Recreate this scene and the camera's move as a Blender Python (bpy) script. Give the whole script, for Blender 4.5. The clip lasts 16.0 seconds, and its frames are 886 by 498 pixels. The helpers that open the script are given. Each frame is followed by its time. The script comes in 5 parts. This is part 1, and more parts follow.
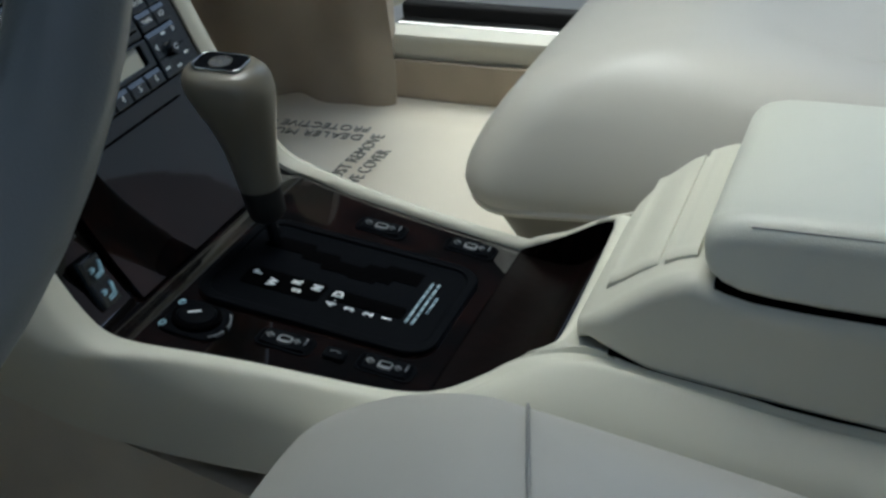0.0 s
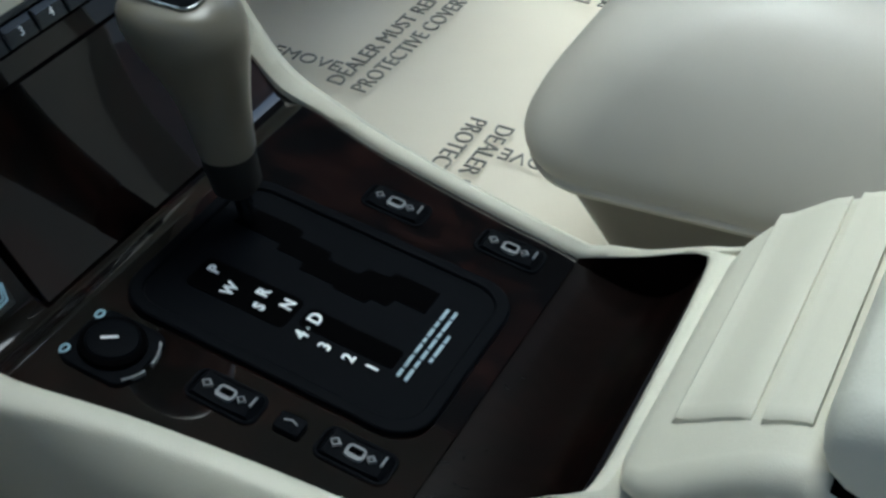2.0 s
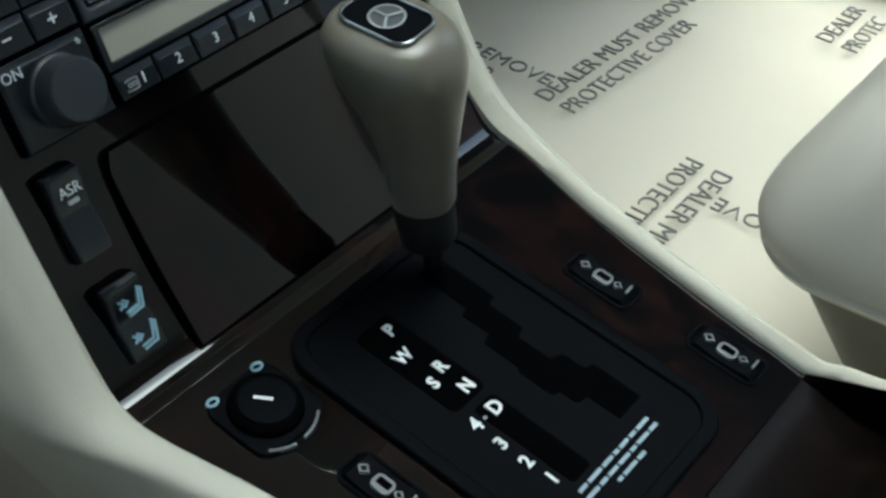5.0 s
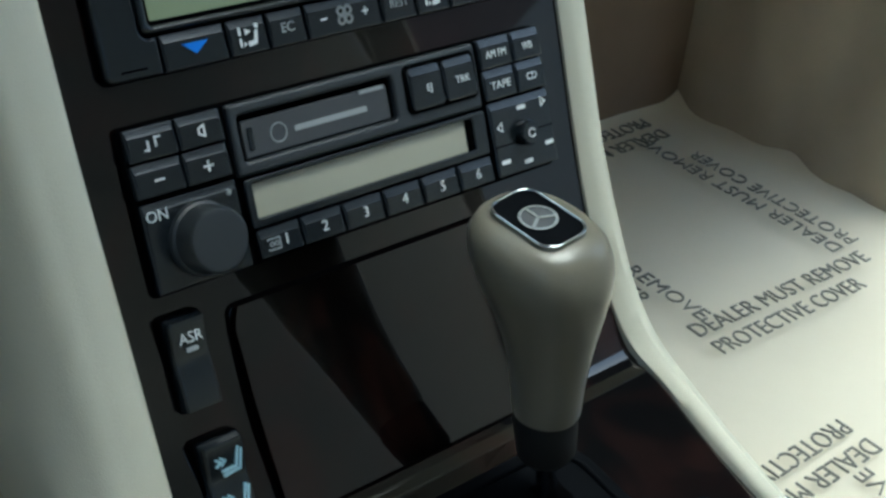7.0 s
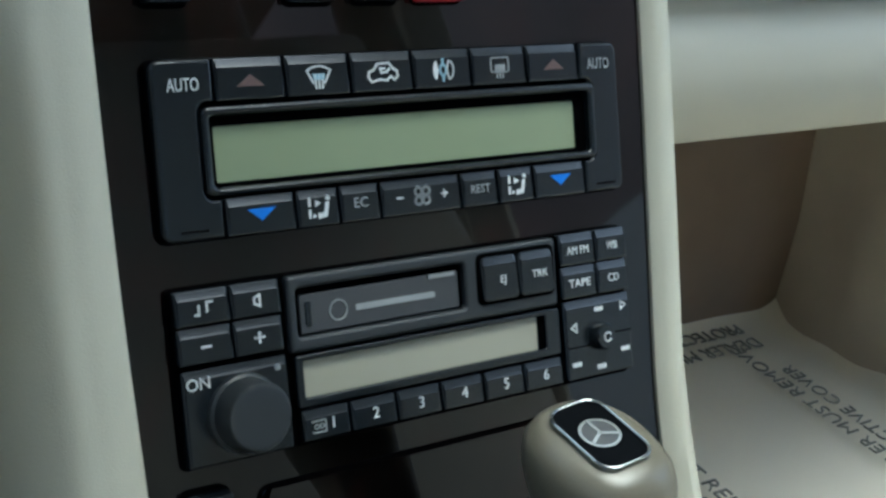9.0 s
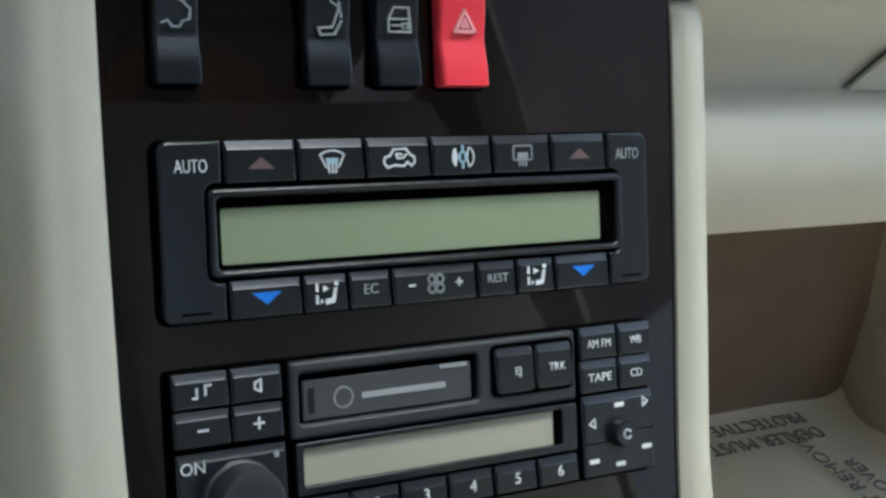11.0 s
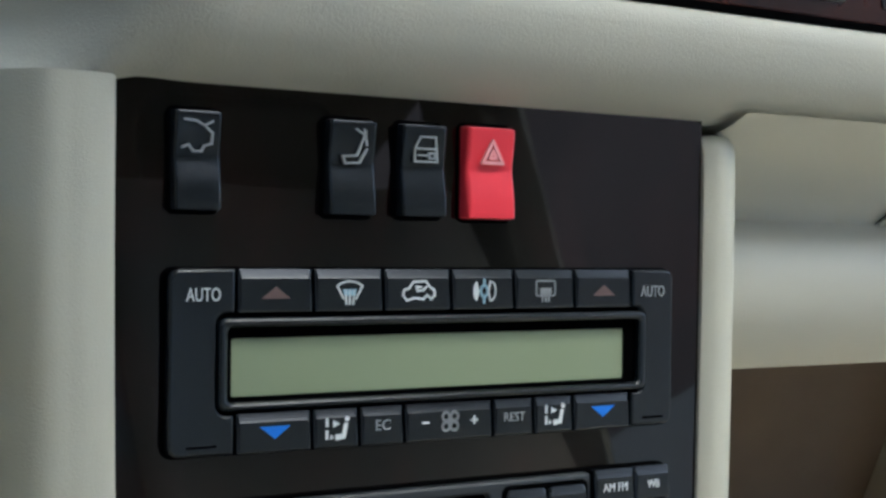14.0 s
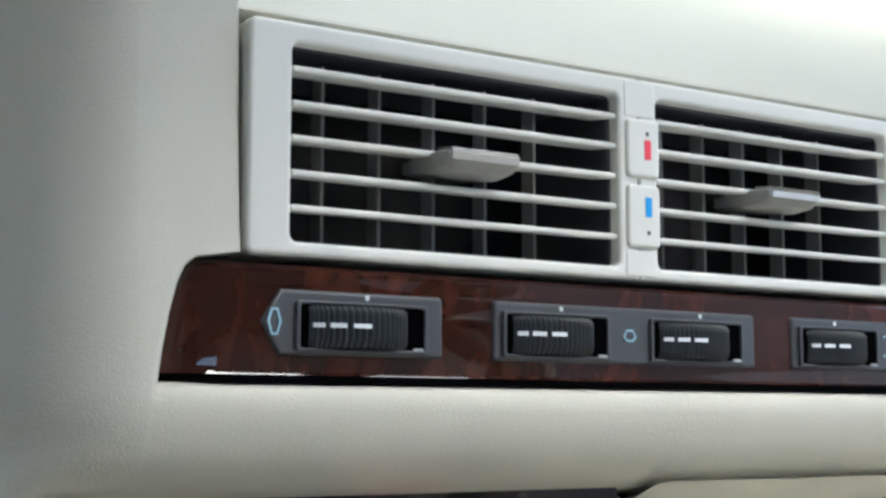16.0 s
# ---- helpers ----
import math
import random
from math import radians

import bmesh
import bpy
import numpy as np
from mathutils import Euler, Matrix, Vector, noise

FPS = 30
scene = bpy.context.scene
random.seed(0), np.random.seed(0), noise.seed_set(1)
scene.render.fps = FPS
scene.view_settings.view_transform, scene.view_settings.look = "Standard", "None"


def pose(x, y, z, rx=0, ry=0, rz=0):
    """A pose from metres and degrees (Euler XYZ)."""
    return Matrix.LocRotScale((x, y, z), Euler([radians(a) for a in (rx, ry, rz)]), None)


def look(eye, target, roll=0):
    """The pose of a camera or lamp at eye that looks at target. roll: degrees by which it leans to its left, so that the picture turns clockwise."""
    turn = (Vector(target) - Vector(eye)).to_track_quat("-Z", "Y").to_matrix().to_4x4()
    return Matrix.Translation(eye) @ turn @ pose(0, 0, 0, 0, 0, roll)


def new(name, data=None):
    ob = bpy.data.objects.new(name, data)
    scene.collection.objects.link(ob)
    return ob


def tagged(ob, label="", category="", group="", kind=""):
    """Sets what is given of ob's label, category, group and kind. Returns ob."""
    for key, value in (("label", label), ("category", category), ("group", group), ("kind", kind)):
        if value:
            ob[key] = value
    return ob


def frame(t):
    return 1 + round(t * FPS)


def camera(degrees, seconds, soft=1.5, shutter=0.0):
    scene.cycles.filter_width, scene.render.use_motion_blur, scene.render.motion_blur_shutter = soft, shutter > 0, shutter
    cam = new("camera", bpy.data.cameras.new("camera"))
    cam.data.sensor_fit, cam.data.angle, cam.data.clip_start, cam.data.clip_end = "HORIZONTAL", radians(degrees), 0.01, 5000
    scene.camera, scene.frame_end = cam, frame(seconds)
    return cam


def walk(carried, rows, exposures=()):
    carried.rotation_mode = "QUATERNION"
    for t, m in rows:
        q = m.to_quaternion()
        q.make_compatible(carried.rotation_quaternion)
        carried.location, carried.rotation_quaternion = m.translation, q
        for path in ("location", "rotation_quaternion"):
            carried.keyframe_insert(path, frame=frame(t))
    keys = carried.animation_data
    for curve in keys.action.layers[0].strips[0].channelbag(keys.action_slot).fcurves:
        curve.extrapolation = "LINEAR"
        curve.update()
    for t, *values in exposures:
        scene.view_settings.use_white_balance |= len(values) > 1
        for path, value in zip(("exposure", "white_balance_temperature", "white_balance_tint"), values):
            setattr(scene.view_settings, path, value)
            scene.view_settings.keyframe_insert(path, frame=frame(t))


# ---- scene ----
cam = camera(35.96, 16.0, soft=2.8)
PATH = [
    (0, (-0.6749, -0.5295, 0.6190), (-0.2601, -0.3719, 0.3884), -2.49),
    (0.5, (-0.6037, -0.4996, 0.6046), (-0.2048, -0.3343, 0.3525), -2.95),
    (1, (-0.5192, -0.4834, 0.5981), (-0.1423, -0.2986, 0.3263), -3.30),
    (1.5, (-0.4443, -0.4662, 0.6065), (-0.0834, -0.2818, 0.3138), -1.44),
    (2, (-0.4014, -0.4653, 0.6188), (-0.0515, -0.2910, 0.3070), 0.76),
    (2.5, (-0.3824, -0.4547, 0.6143), (-0.0458, -0.2784, 0.2892), 1.27),
    (3, (-0.3655, -0.4392, 0.6087), (-0.0366, -0.2608, 0.2770), 2.12),
    (3.2, (-0.3600, -0.4329, 0.6067), (-0.0316, -0.2524, 0.2756), 2.37),
    (5.5, (-0.3288, -0.4040, 0.6025), (-0.0220, -0.1642, 0.2889), 3.90),
    (6, (-0.3284, -0.4057, 0.6018), (-0.0252, -0.1457, 0.3011), 4.85),
    (6.5, (-0.3217, -0.4062, 0.5984), (-0.0212, -0.1269, 0.3125), 6.48),
    (7, (-0.3142, -0.4029, 0.5903), (-0.0115, -0.1065, 0.3247), 8.04),
    (7.5, (-0.3055, -0.4011, 0.5868), (-0.0070, -0.0906, 0.3328), 8.67),
    (8, (-0.2984, -0.3930, 0.5834), (-0.0012, -0.0708, 0.3429), 9.67),
    (8.5, (-0.2937, -0.3873, 0.5840), (0.0019, -0.0522, 0.3596), 10.98),
    (11, (-0.2572, -0.3909, 0.5966), (0.0055, -0.0175, 0.3927), 11.92),
    (11.5, (-0.2572, -0.3846, 0.5995), (0.0085, -0.0042, 0.4131), 12.59),
    (12, (-0.2549, -0.3811, 0.6054), (0.0084, 0.0031, 0.4237), 13.09),
    (12.5, (-0.2510, -0.3806, 0.6083), (0.0068, 0.0066, 0.4248), 13.37),
    (13, (-0.2536, -0.3726, 0.6043), (0.0071, 0.0138, 0.4233), 13.96),
    (13.5, (-0.2480, -0.3752, 0.6052), (0.0051, 0.0159, 0.4236), 13.70),
    (14, (-0.2497, -0.3699, 0.6106), (0.0083, 0.0182, 0.4293), 14.19),
    (14.5, (-0.2425, -0.3739, 0.6305), (0.0120, 0.0239, 0.4663), 13.74),
    (15, (-0.2353, -0.3722, 0.6563), (0.0188, 0.0350, 0.5161), 13.33),
    (15.5, (-0.2385, -0.3604, 0.6760), (0.0238, 0.0467, 0.5513), 13.64),
    (16, (-0.2364, -0.3623, 0.6944), (0.0240, 0.0467, 0.5724), 13.28),
]
walk(cam, [(t, look(eye, target, roll)) for t, eye, target, roll in PATH], [(0.0, 1.42, 5600, -5), (1.0, 1.42, 5550, -5), (2.0, 1.6, 5400, -7), (2.6, 1.70, 5350, -7), (5.5, 1.84, 5550, -11), (6.2, 1.92, 5520, -12), (7.0, 2.06, 5500, -12), (8.6, 2.2, 5500, -11), (11.0, 2.4, 5800, -5), (12.0, 2.26, 5850, -4), (14.0, 2.26, 5850, -3), (15.0, 2.46, 5900, 0), (16.0, 2.70, 5950, 0)])

# ---- light: soft daylight through the windscreen, the windows and the open driver's door ----
world = bpy.data.worlds.new("overcast_sky")
scene.world = world
world.use_nodes = True
wt = world.node_tree
sky = wt.nodes.new("ShaderNodeTexSky")
sky.sky_type = "NISHITA"
sky.sun_disc = False
sky.sun_elevation, sky.sun_rotation = radians(80), radians(60)
sky.air_density, sky.dust_density, sky.ozone_density = 0.8, 5.0, 0.5
wt.nodes["Background"].inputs[1].default_value = 0.15
wt.links.new(sky.outputs[0], wt.nodes["Background"].inputs[0])
sun = new("sun", bpy.data.lights.new("sun", "SUN"))
sun.data.energy, sun.data.angle, sun.data.color = 0.5, radians(40), (1.0, 0.985, 0.96)
sun.matrix_world = look((0.15, 0.09, 1.0), (0, 0, 0))

# ---- materials ----
def material(name, base, rough=0.5, metal=0.0, coat=0.0, bump=0.0, scale=900.0, vary=0.06, second=None, patch=14.0, spec=0.5):
    """A node material: base colour with two scales of variation, and a fine relief."""
    m = bpy.data.materials.new(name)
    m.use_nodes = True
    nt = m.node_tree
    b = nt.nodes["Principled BSDF"]
    co = nt.nodes.new("ShaderNodeTexCoord")
    big = nt.nodes.new("ShaderNodeTexNoise")
    big.inputs["Scale"].default_value, big.inputs["Detail"].default_value = patch, 5.0
    nt.links.new(co.outputs["Object"], big.inputs["Vector"])
    mix = nt.nodes.new("ShaderNodeMix")
    mix.data_type = "RGBA"
    dark = second or tuple(v * (1 - 2.5 * vary) for v in base)
    mix.inputs["A"].default_value, mix.inputs["B"].default_value = (*dark, 1), (*base, 1)
    ramp = nt.nodes.new("ShaderNodeValToRGB")
    ramp.color_ramp.elements[0].position, ramp.color_ramp.elements[1].position = 0.2, 0.8
    nt.links.new(big.outputs["Fac"], ramp.inputs[0])
    nt.links.new(ramp.outputs[0], mix.inputs["Factor"])
    nt.links.new(mix.outputs["Result"], b.inputs["Base Color"])
    b.inputs["Metallic"].default_value = metal
    b.inputs["Coat Weight"].default_value, b.inputs["Coat Roughness"].default_value = coat, 0.04
    b.inputs["Specular IOR Level"].default_value = spec
    fine = nt.nodes.new("ShaderNodeTexNoise")
    fine.inputs["Scale"].default_value, fine.inputs["Detail"].default_value = scale, 3.0
    nt.links.new(co.outputs["Object"], fine.inputs["Vector"])
    mr = nt.nodes.new("ShaderNodeMapRange")
    mr.inputs["To Min"].default_value, mr.inputs["To Max"].default_value = max(0.02, rough - 0.06), rough + 0.06
    nt.links.new(big.outputs["Fac"], mr.inputs["Value"])
    nt.links.new(mr.outputs["Result"], b.inputs["Roughness"])
    if bump:
        bp = nt.nodes.new("ShaderNodeBump")
        bp.inputs["Strength"].default_value, bp.inputs["Distance"].default_value = bump, 0.0006
        nt.links.new(fine.outputs["Fac"], bp.inputs["Height"])
        nt.links.new(bp.outputs["Normal"], b.inputs["Normal"])
    return m


def wood_material(name, dark, light, streak, grain=30.0, start=0.34):
    """Glossy lacquered burl veneer: clouded figure with darker veins under a clear coat."""
    m = bpy.data.materials.new(name)
    m.use_nodes = True
    nt = m.node_tree
    b = nt.nodes["Principled BSDF"]
    co = nt.nodes.new("ShaderNodeTexCoord")
    mp = nt.nodes.new("ShaderNodeMapping")
    mp.inputs["Scale"].default_value = (1.0, 1.0, 0.6)
    nt.links.new(co.outputs["Object"], mp.inputs["Vector"])
    cloud = nt.nodes.new("ShaderNodeTexNoise")
    cloud.inputs["Roughness"].default_value = 0.62
    cloud.inputs["Scale"].default_value, cloud.inputs["Detail"].default_value, cloud.inputs["Distortion"].default_value = grain, 11.0, 1.1
    nt.links.new(mp.outputs[0], cloud.inputs["Vector"])
    vein = nt.nodes.new("ShaderNodeTexWave")
    vein.wave_type, vein.bands_direction = "BANDS", "X"
    vein.inputs["Scale"].default_value, vein.inputs["Distortion"].default_value = 26.0, 14.0
    vein.inputs["Detail"].default_value, vein.inputs["Detail Scale"].default_value = 5.0, 1.4
    nt.links.new(mp.outputs[0], vein.inputs["Vector"])
    ramp = nt.nodes.new("ShaderNodeValToRGB")
    ramp.color_ramp.elements[0].position, ramp.color_ramp.elements[0].color = start, (*dark, 1)
    ramp.color_ramp.elements[1].position, ramp.color_ramp.elements[1].color = 0.82, (*light, 1)
    nt.links.new(cloud.outputs["Fac"], ramp.inputs[0])
    mix = nt.nodes.new("ShaderNodeMix")
    mix.data_type, mix.blend_type = "RGBA", "MULTIPLY"
    vr = nt.nodes.new("ShaderNodeMapRange")
    vr.inputs["To Min"].default_value, vr.inputs["To Max"].default_value = 0.0, streak
    nt.links.new(vein.outputs["Fac"], vr.inputs["Value"])
    nt.links.new(vr.outputs["Result"], mix.inputs["Factor"])
    nt.links.new(ramp.outputs[0], mix.inputs["A"])
    mix.inputs["B"].default_value = (0.25, 0.2, 0.2, 1)
    nt.links.new(mix.outputs["Result"], b.inputs["Base Color"])
    b.inputs["Roughness"].default_value = 0.35
    b.inputs["Specular IOR Level"].default_value = 0.02
    b.inputs["Coat Weight"].default_value, b.inputs["Coat Roughness"].default_value, b.inputs["Coat IOR"].default_value = 1.0, 0.03, 1.57
    wave = nt.nodes.new("ShaderNodeTexNoise")
    wave.inputs["Scale"].default_value, wave.inputs["Detail"].default_value = 18.0, 2.0
    nt.links.new(co.outputs["Object"], wave.inputs["Vector"])
    bp = nt.nodes.new("ShaderNodeBump")
    bp.inputs["Strength"].default_value, bp.inputs["Distance"].default_value = 0.05, 0.0012
    nt.links.new(wave.outputs["Fac"], bp.inputs["Height"])
    nt.links.new(bp.outputs["Normal"], b.inputs["Coat Normal"])
    return m


beige = material("beige_soft_plastic", (0.56, 0.545, 0.45), 0.5, bump=0.25, scale=1400, vary=0.025)
dash_beige = material("beige_dash_skin", (0.58, 0.56, 0.47), 0.55, bump=0.35, scale=1100, vary=0.025)
leather = material("beige_leather", (0.49, 0.47, 0.415), 0.42, bump=0.14, scale=1100, vary=0.03)
# darker trim; the shade below the cushion edge is in this colour too
seat_trim = material("shaded_grey_beige_trim", (0.17, 0.163, 0.14), 0.55, bump=0.2, scale=1100, vary=0.03)
lid_leather = material("pale_armrest_leather", (0.60, 0.60, 0.52), 0.4, bump=0.3, scale=800, vary=0.03)
wood = wood_material("dark_burl_wood", (0.0007, 0.0005, 0.0005), (0.0190, 0.0068, 0.0048), 0.6, 26.0, 0.47)
satin_wood = wood_material("satin_dark_burl_wood", (0.0012, 0.0008, 0.0007), (0.0065, 0.0026, 0.0021), 0.6, 24.0)
satin_wood.node_tree.nodes["Principled BSDF"].inputs["Coat Weight"].default_value = 0.18
satin_wood.node_tree.nodes["Principled BSDF"].inputs["Coat Roughness"].default_value = 0.25
wood_red = wood_material("red_burl_wood", (0.007, 0.0034, 0.003), (0.115, 0.027, 0.0145), 0.5, 13.0)
black = material("black_plastic", (0.0095, 0.0128, 0.0165), 0.2, bump=0.1, scale=2200, vary=0.08, spec=0.55)
gate_black = material("blue_black_plastic", (0.0034, 0.0040, 0.0053), 0.5, bump=0.2, scale=2000, vary=0.08, spec=0.015)
grey_plastic = material("dark_grey_plastic", (0.055, 0.058, 0.064), 0.45, bump=0.25, scale=1800)
soft_black = material("soft_touch_black_plastic", (0.019, 0.0235, 0.0285), 0.5, bump=0.15, scale=2200, vary=0.06, spec=0.6)
vane_grey = material("grey_beige_vane_plastic", (0.30, 0.295, 0.27), 0.5, vary=0.02)
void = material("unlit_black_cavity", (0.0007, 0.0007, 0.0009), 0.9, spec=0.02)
lcd = material("green_grey_display_glass", (0.27, 0.32, 0.20), 0.22, vary=0.02, coat=0.6)
lcd_pale = material("pale_grey_display_glass", (0.37, 0.36, 0.29), 0.22, vary=0.02, coat=0.6)
white = material("white_print", (0.72, 0.75, 0.76), 0.5)
dim_white = material("grey_print", (0.33, 0.35, 0.36), 0.5)
faint = material("faint_grey_print", (0.15, 0.16, 0.17), 0.5)
icy = material("pale_blue_print", (0.35, 0.55, 0.66), 0.5)
pale_grey_blue = material("pale_grey_blue_print", (0.27, 0.36, 0.42), 0.5)
blue = material("blue_print", (0.02, 0.19, 0.75), 0.45)
red_print = material("dull_red_print", (0.13, 0.08, 0.075), 0.5)
red = material("red_switch_plastic", (0.86, 0.045, 0.07), 0.32, vary=0.02, bump=0.1, scale=1500)
pink = material("pink_print", (0.9, 0.36, 0.38), 0.45)
bright_red = material("bright_red_print", (0.86, 0.06, 0.09), 0.4)
sky_blue = material("bright_blue_print", (0.02, 0.36, 0.85), 0.4)
chrome = material("chrome", (0.33, 0.35, 0.36), 0.14, metal=1.0, vary=0.01)
cap_silver = material("polished_silver", (0.78, 0.78, 0.77), 0.24, metal=1.0, vary=0.02)
satin = material("satin_silver", (0.56, 0.555, 0.545), 0.2, metal=1.0, vary=0.02)
paper = material("white_floor_paper", (0.77, 0.71, 0.58), 0.34, bump=0.5, scale=38, vary=0.04, patch=7)
ink = material("dark_grey_ink", (0.17, 0.168, 0.15), 0.6)
floor_carpet = material("pale_beige_carpet", (0.60, 0.55, 0.45), 0.95, bump=0.9, scale=1600, vary=0.08, spec=0.1)
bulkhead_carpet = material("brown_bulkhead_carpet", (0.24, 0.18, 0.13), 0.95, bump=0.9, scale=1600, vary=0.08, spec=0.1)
kick_carpet = material("grey_beige_carpet", (0.52, 0.45, 0.35), 0.95, bump=0.9, scale=1600, vary=0.08, spec=0.1)
headliner = material("pale_headliner_cloth", (0.26, 0.24, 0.215), 0.9, bump=0.3, scale=1500)
# wheel leather, its grey lowered to hold the shadow it sits in
wheel_skin = material("shaded_grey_leather", (0.17, 0.18, 0.175), 0.35, bump=0.25, scale=900)
knob_skin = material("taupe_leather", (0.140, 0.128, 0.097), 0.31, bump=0.12, scale=900, vary=0.03)
vent_beige = material("beige_vent_plastic", (0.72, 0.71, 0.645), 0.42, bump=0.15, scale=1500, vary=0.02)
# surfaces of the added walls: pale to bounce, dark to block, brown to reflect
pale_bounce = material("pale_bounce_wall", (0.78, 0.76, 0.70), 0.9, bump=0.3, scale=60, vary=0.05, patch=2.0)
outside = material("dark_light_block", (0.013, 0.010, 0.0085), 0.9, bump=0.3, scale=40, vary=0.1, patch=1.5)
brown_reflect = material("brown_reflection_wall", (0.46, 0.35, 0.30), 0.9, bump=0.3, scale=40, vary=0.2, patch=1.1)
tinted_glass = bpy.data.materials.new("green_tinted_glass")
tinted_glass.use_nodes = True
_t = tinted_glass.node_tree
_clear, _gloss, _fres, _mix = [_t.nodes.new("ShaderNode" + k) for k in ("BsdfTransparent", "BsdfGlossy", "Fresnel", "MixShader")]
_clear.inputs[0].default_value = (0.70, 0.74, 0.71, 1)
_gloss.inputs["Roughness"].default_value = 0.02
_fres.inputs["IOR"].default_value = 1.5
_t.links.new(_fres.outputs[0], _mix.inputs[0])
_t.links.new(_clear.outputs[0], _mix.inputs[1])
_t.links.new(_gloss.outputs[0], _mix.inputs[2])
_t.links.new(_mix.outputs[0], _t.nodes["Material Output"].inputs[0])
rubber = material("black_rubber", (0.008, 0.008, 0.008), 0.75, spec=0.25)
concrete = material("worn_asphalt", (0.085, 0.083, 0.078), 0.9, bump=0.3, scale=60, vary=0.08, patch=2.0)

def perforated(name, base):
    """Leather with small punched holes."""
    m = material(name, base, 0.45, bump=0.3, scale=700, vary=0.03)
    nt = m.node_tree
    vo = nt.nodes.new("ShaderNodeTexVoronoi")
    vo.inputs["Scale"].default_value, vo.inputs["Randomness"].default_value = 190.0, 0.25
    nt.links.new(nt.nodes["Texture Coordinate"].outputs["Object"], vo.inputs["Vector"])
    lo = nt.nodes.new("ShaderNodeMapRange")
    lo.inputs["From Min"].default_value, lo.inputs["From Max"].default_value = 0.14, 0.22
    nt.links.new(vo.outputs["Distance"], lo.inputs["Value"])
    b = nt.nodes["Principled BSDF"]
    old = b.inputs["Base Color"].links[0].from_socket
    mx = nt.nodes.new("ShaderNodeMix")
    mx.data_type = "RGBA"
    mx.inputs["A"].default_value = (0.16, 0.15, 0.13, 1)
    nt.links.new(lo.outputs["Result"], mx.inputs["Factor"])
    nt.links.new(old, mx.inputs["B"])
    nt.links.new(mx.outputs["Result"], b.inputs["Base Color"])
    return m


holed = perforated("perforated_beige_leather", (0.55, 0.53, 0.46))

# ---- frames of the two main faces ----
TILT, GATE = 25.0, 8.0
FASCIA = pose(0, 0, 0.43, -TILT)          # x right, y into the fascia, z up along it
GATEF = pose(0, -0.205, 0.210, GATE)      # x right, y forward along the lever console, z off it


def F(u, d, v):
    return FASCIA @ Vector((u, d, v))


def G(u, s, h):
    return GATEF @ Vector((u, s, h))


# ---- building kit ----
def part(name, bm, mat, parent=None, label="", m=None, smooth=True):
    """Links a bmesh as one mesh object under a thing or a part."""
    bmesh.ops.recalc_face_normals(bm, faces=bm.faces)
    me = bpy.data.meshes.new(name)
    bm.to_mesh(me)
    bm.free()
    me.materials.append(mat)
    if smooth:
        me.shade_smooth()
        me.set_sharp_from_angle(angle=radians(38))
    ob = new(name, me)
    if smooth:
        wn = ob.modifiers.new("even_shading", "WEIGHTED_NORMAL")
        wn.keep_sharp = True
    if parent is not None:
        ob.parent = parent
    if m is not None:
        ob.matrix_basis = m
    if label:
        ob["label"] = label
    return ob


def thing(name, m, label, category, group="", kind=""):
    return tagged(placed(new(name), m), label, category, group, kind)


def placed(ob, m):
    ob.matrix_basis = m
    return ob


def solid(name, bm, mat, label, category, group="", kind="", m=None):
    return tagged(part(name, bm, mat, None, "", m), label, category, group, kind)


def bevel_all(bm, r, seg=2, edges=None):
    if r > 0:
        bmesh.ops.bevel(bm, geom=list(edges if edges is not None else bm.edges), offset=r, segments=seg, profile=0.5, affect="EDGES", clamp_overlap=True)
    return bm


def box(x0, x1, y0, y1, z0, z1, r=0.0, seg=2):
    bm = bmesh.new()
    bmesh.ops.create_cube(bm, size=1.0)
    for v in bm.verts:
        v.co = Vector(((x0 + x1) / 2 + v.co.x * (x1 - x0), (y0 + y1) / 2 + v.co.y * (y1 - y0), (z0 + z1) / 2 + v.co.z * (z1 - z0)))
    return bevel_all(bm, r, seg)


def outline(x0, x1, z0, z1, r, n=4):
    """A rectangle with rounded corners, as points in order. r: one radius, or four (from lower left, to the right round)."""
    rs = r if isinstance(r, tuple) else (r,) * 4
    pts = []
    for (cx, cz, a), q in zip(((x0, z0, 180), (x1, z0, 270), (x1, z1, 0), (x0, z1, 90)), rs):
        sx, sz = (1 if cx == x0 else -1), (1 if cz == z0 else -1)
        for k in range(n + 1 if q else 1):
            t = radians(a + 90 * k / n)
            pts.append((cx + sx * q + q * math.cos(t), cz + sz * q + q * math.sin(t)))
    return pts


def inset(pts, r):
    """The outline moved inwards by r (outwards if negative), corners mitred."""
    n = len(pts)
    turn = sum(pts[i][0] * pts[(i + 1) % n][1] - pts[(i + 1) % n][0] * pts[i][1] for i in range(n))
    s = 1.0 if turn > 0 else -1.0
    out = []
    for i in range(n):
        (ax, az), (bx, bz), (cx, cz) = pts[i - 1], pts[i], pts[(i + 1) % n]
        la, lb = math.hypot(bx - ax, bz - az) or 1e-9, math.hypot(cx - bx, cz - bz) or 1e-9
        n1, n2 = (-(bz - az) / la * s, (bx - ax) / la * s), (-(cz - bz) / lb * s, (cx - bx) / lb * s)
        mx, mz = n1[0] + n2[0], n1[1] + n2[1]
        k = 2.0 / max(0.5, mx * mx + mz * mz)
        out.append((bx + mx * k * r, bz + mz * k * r))
    return out


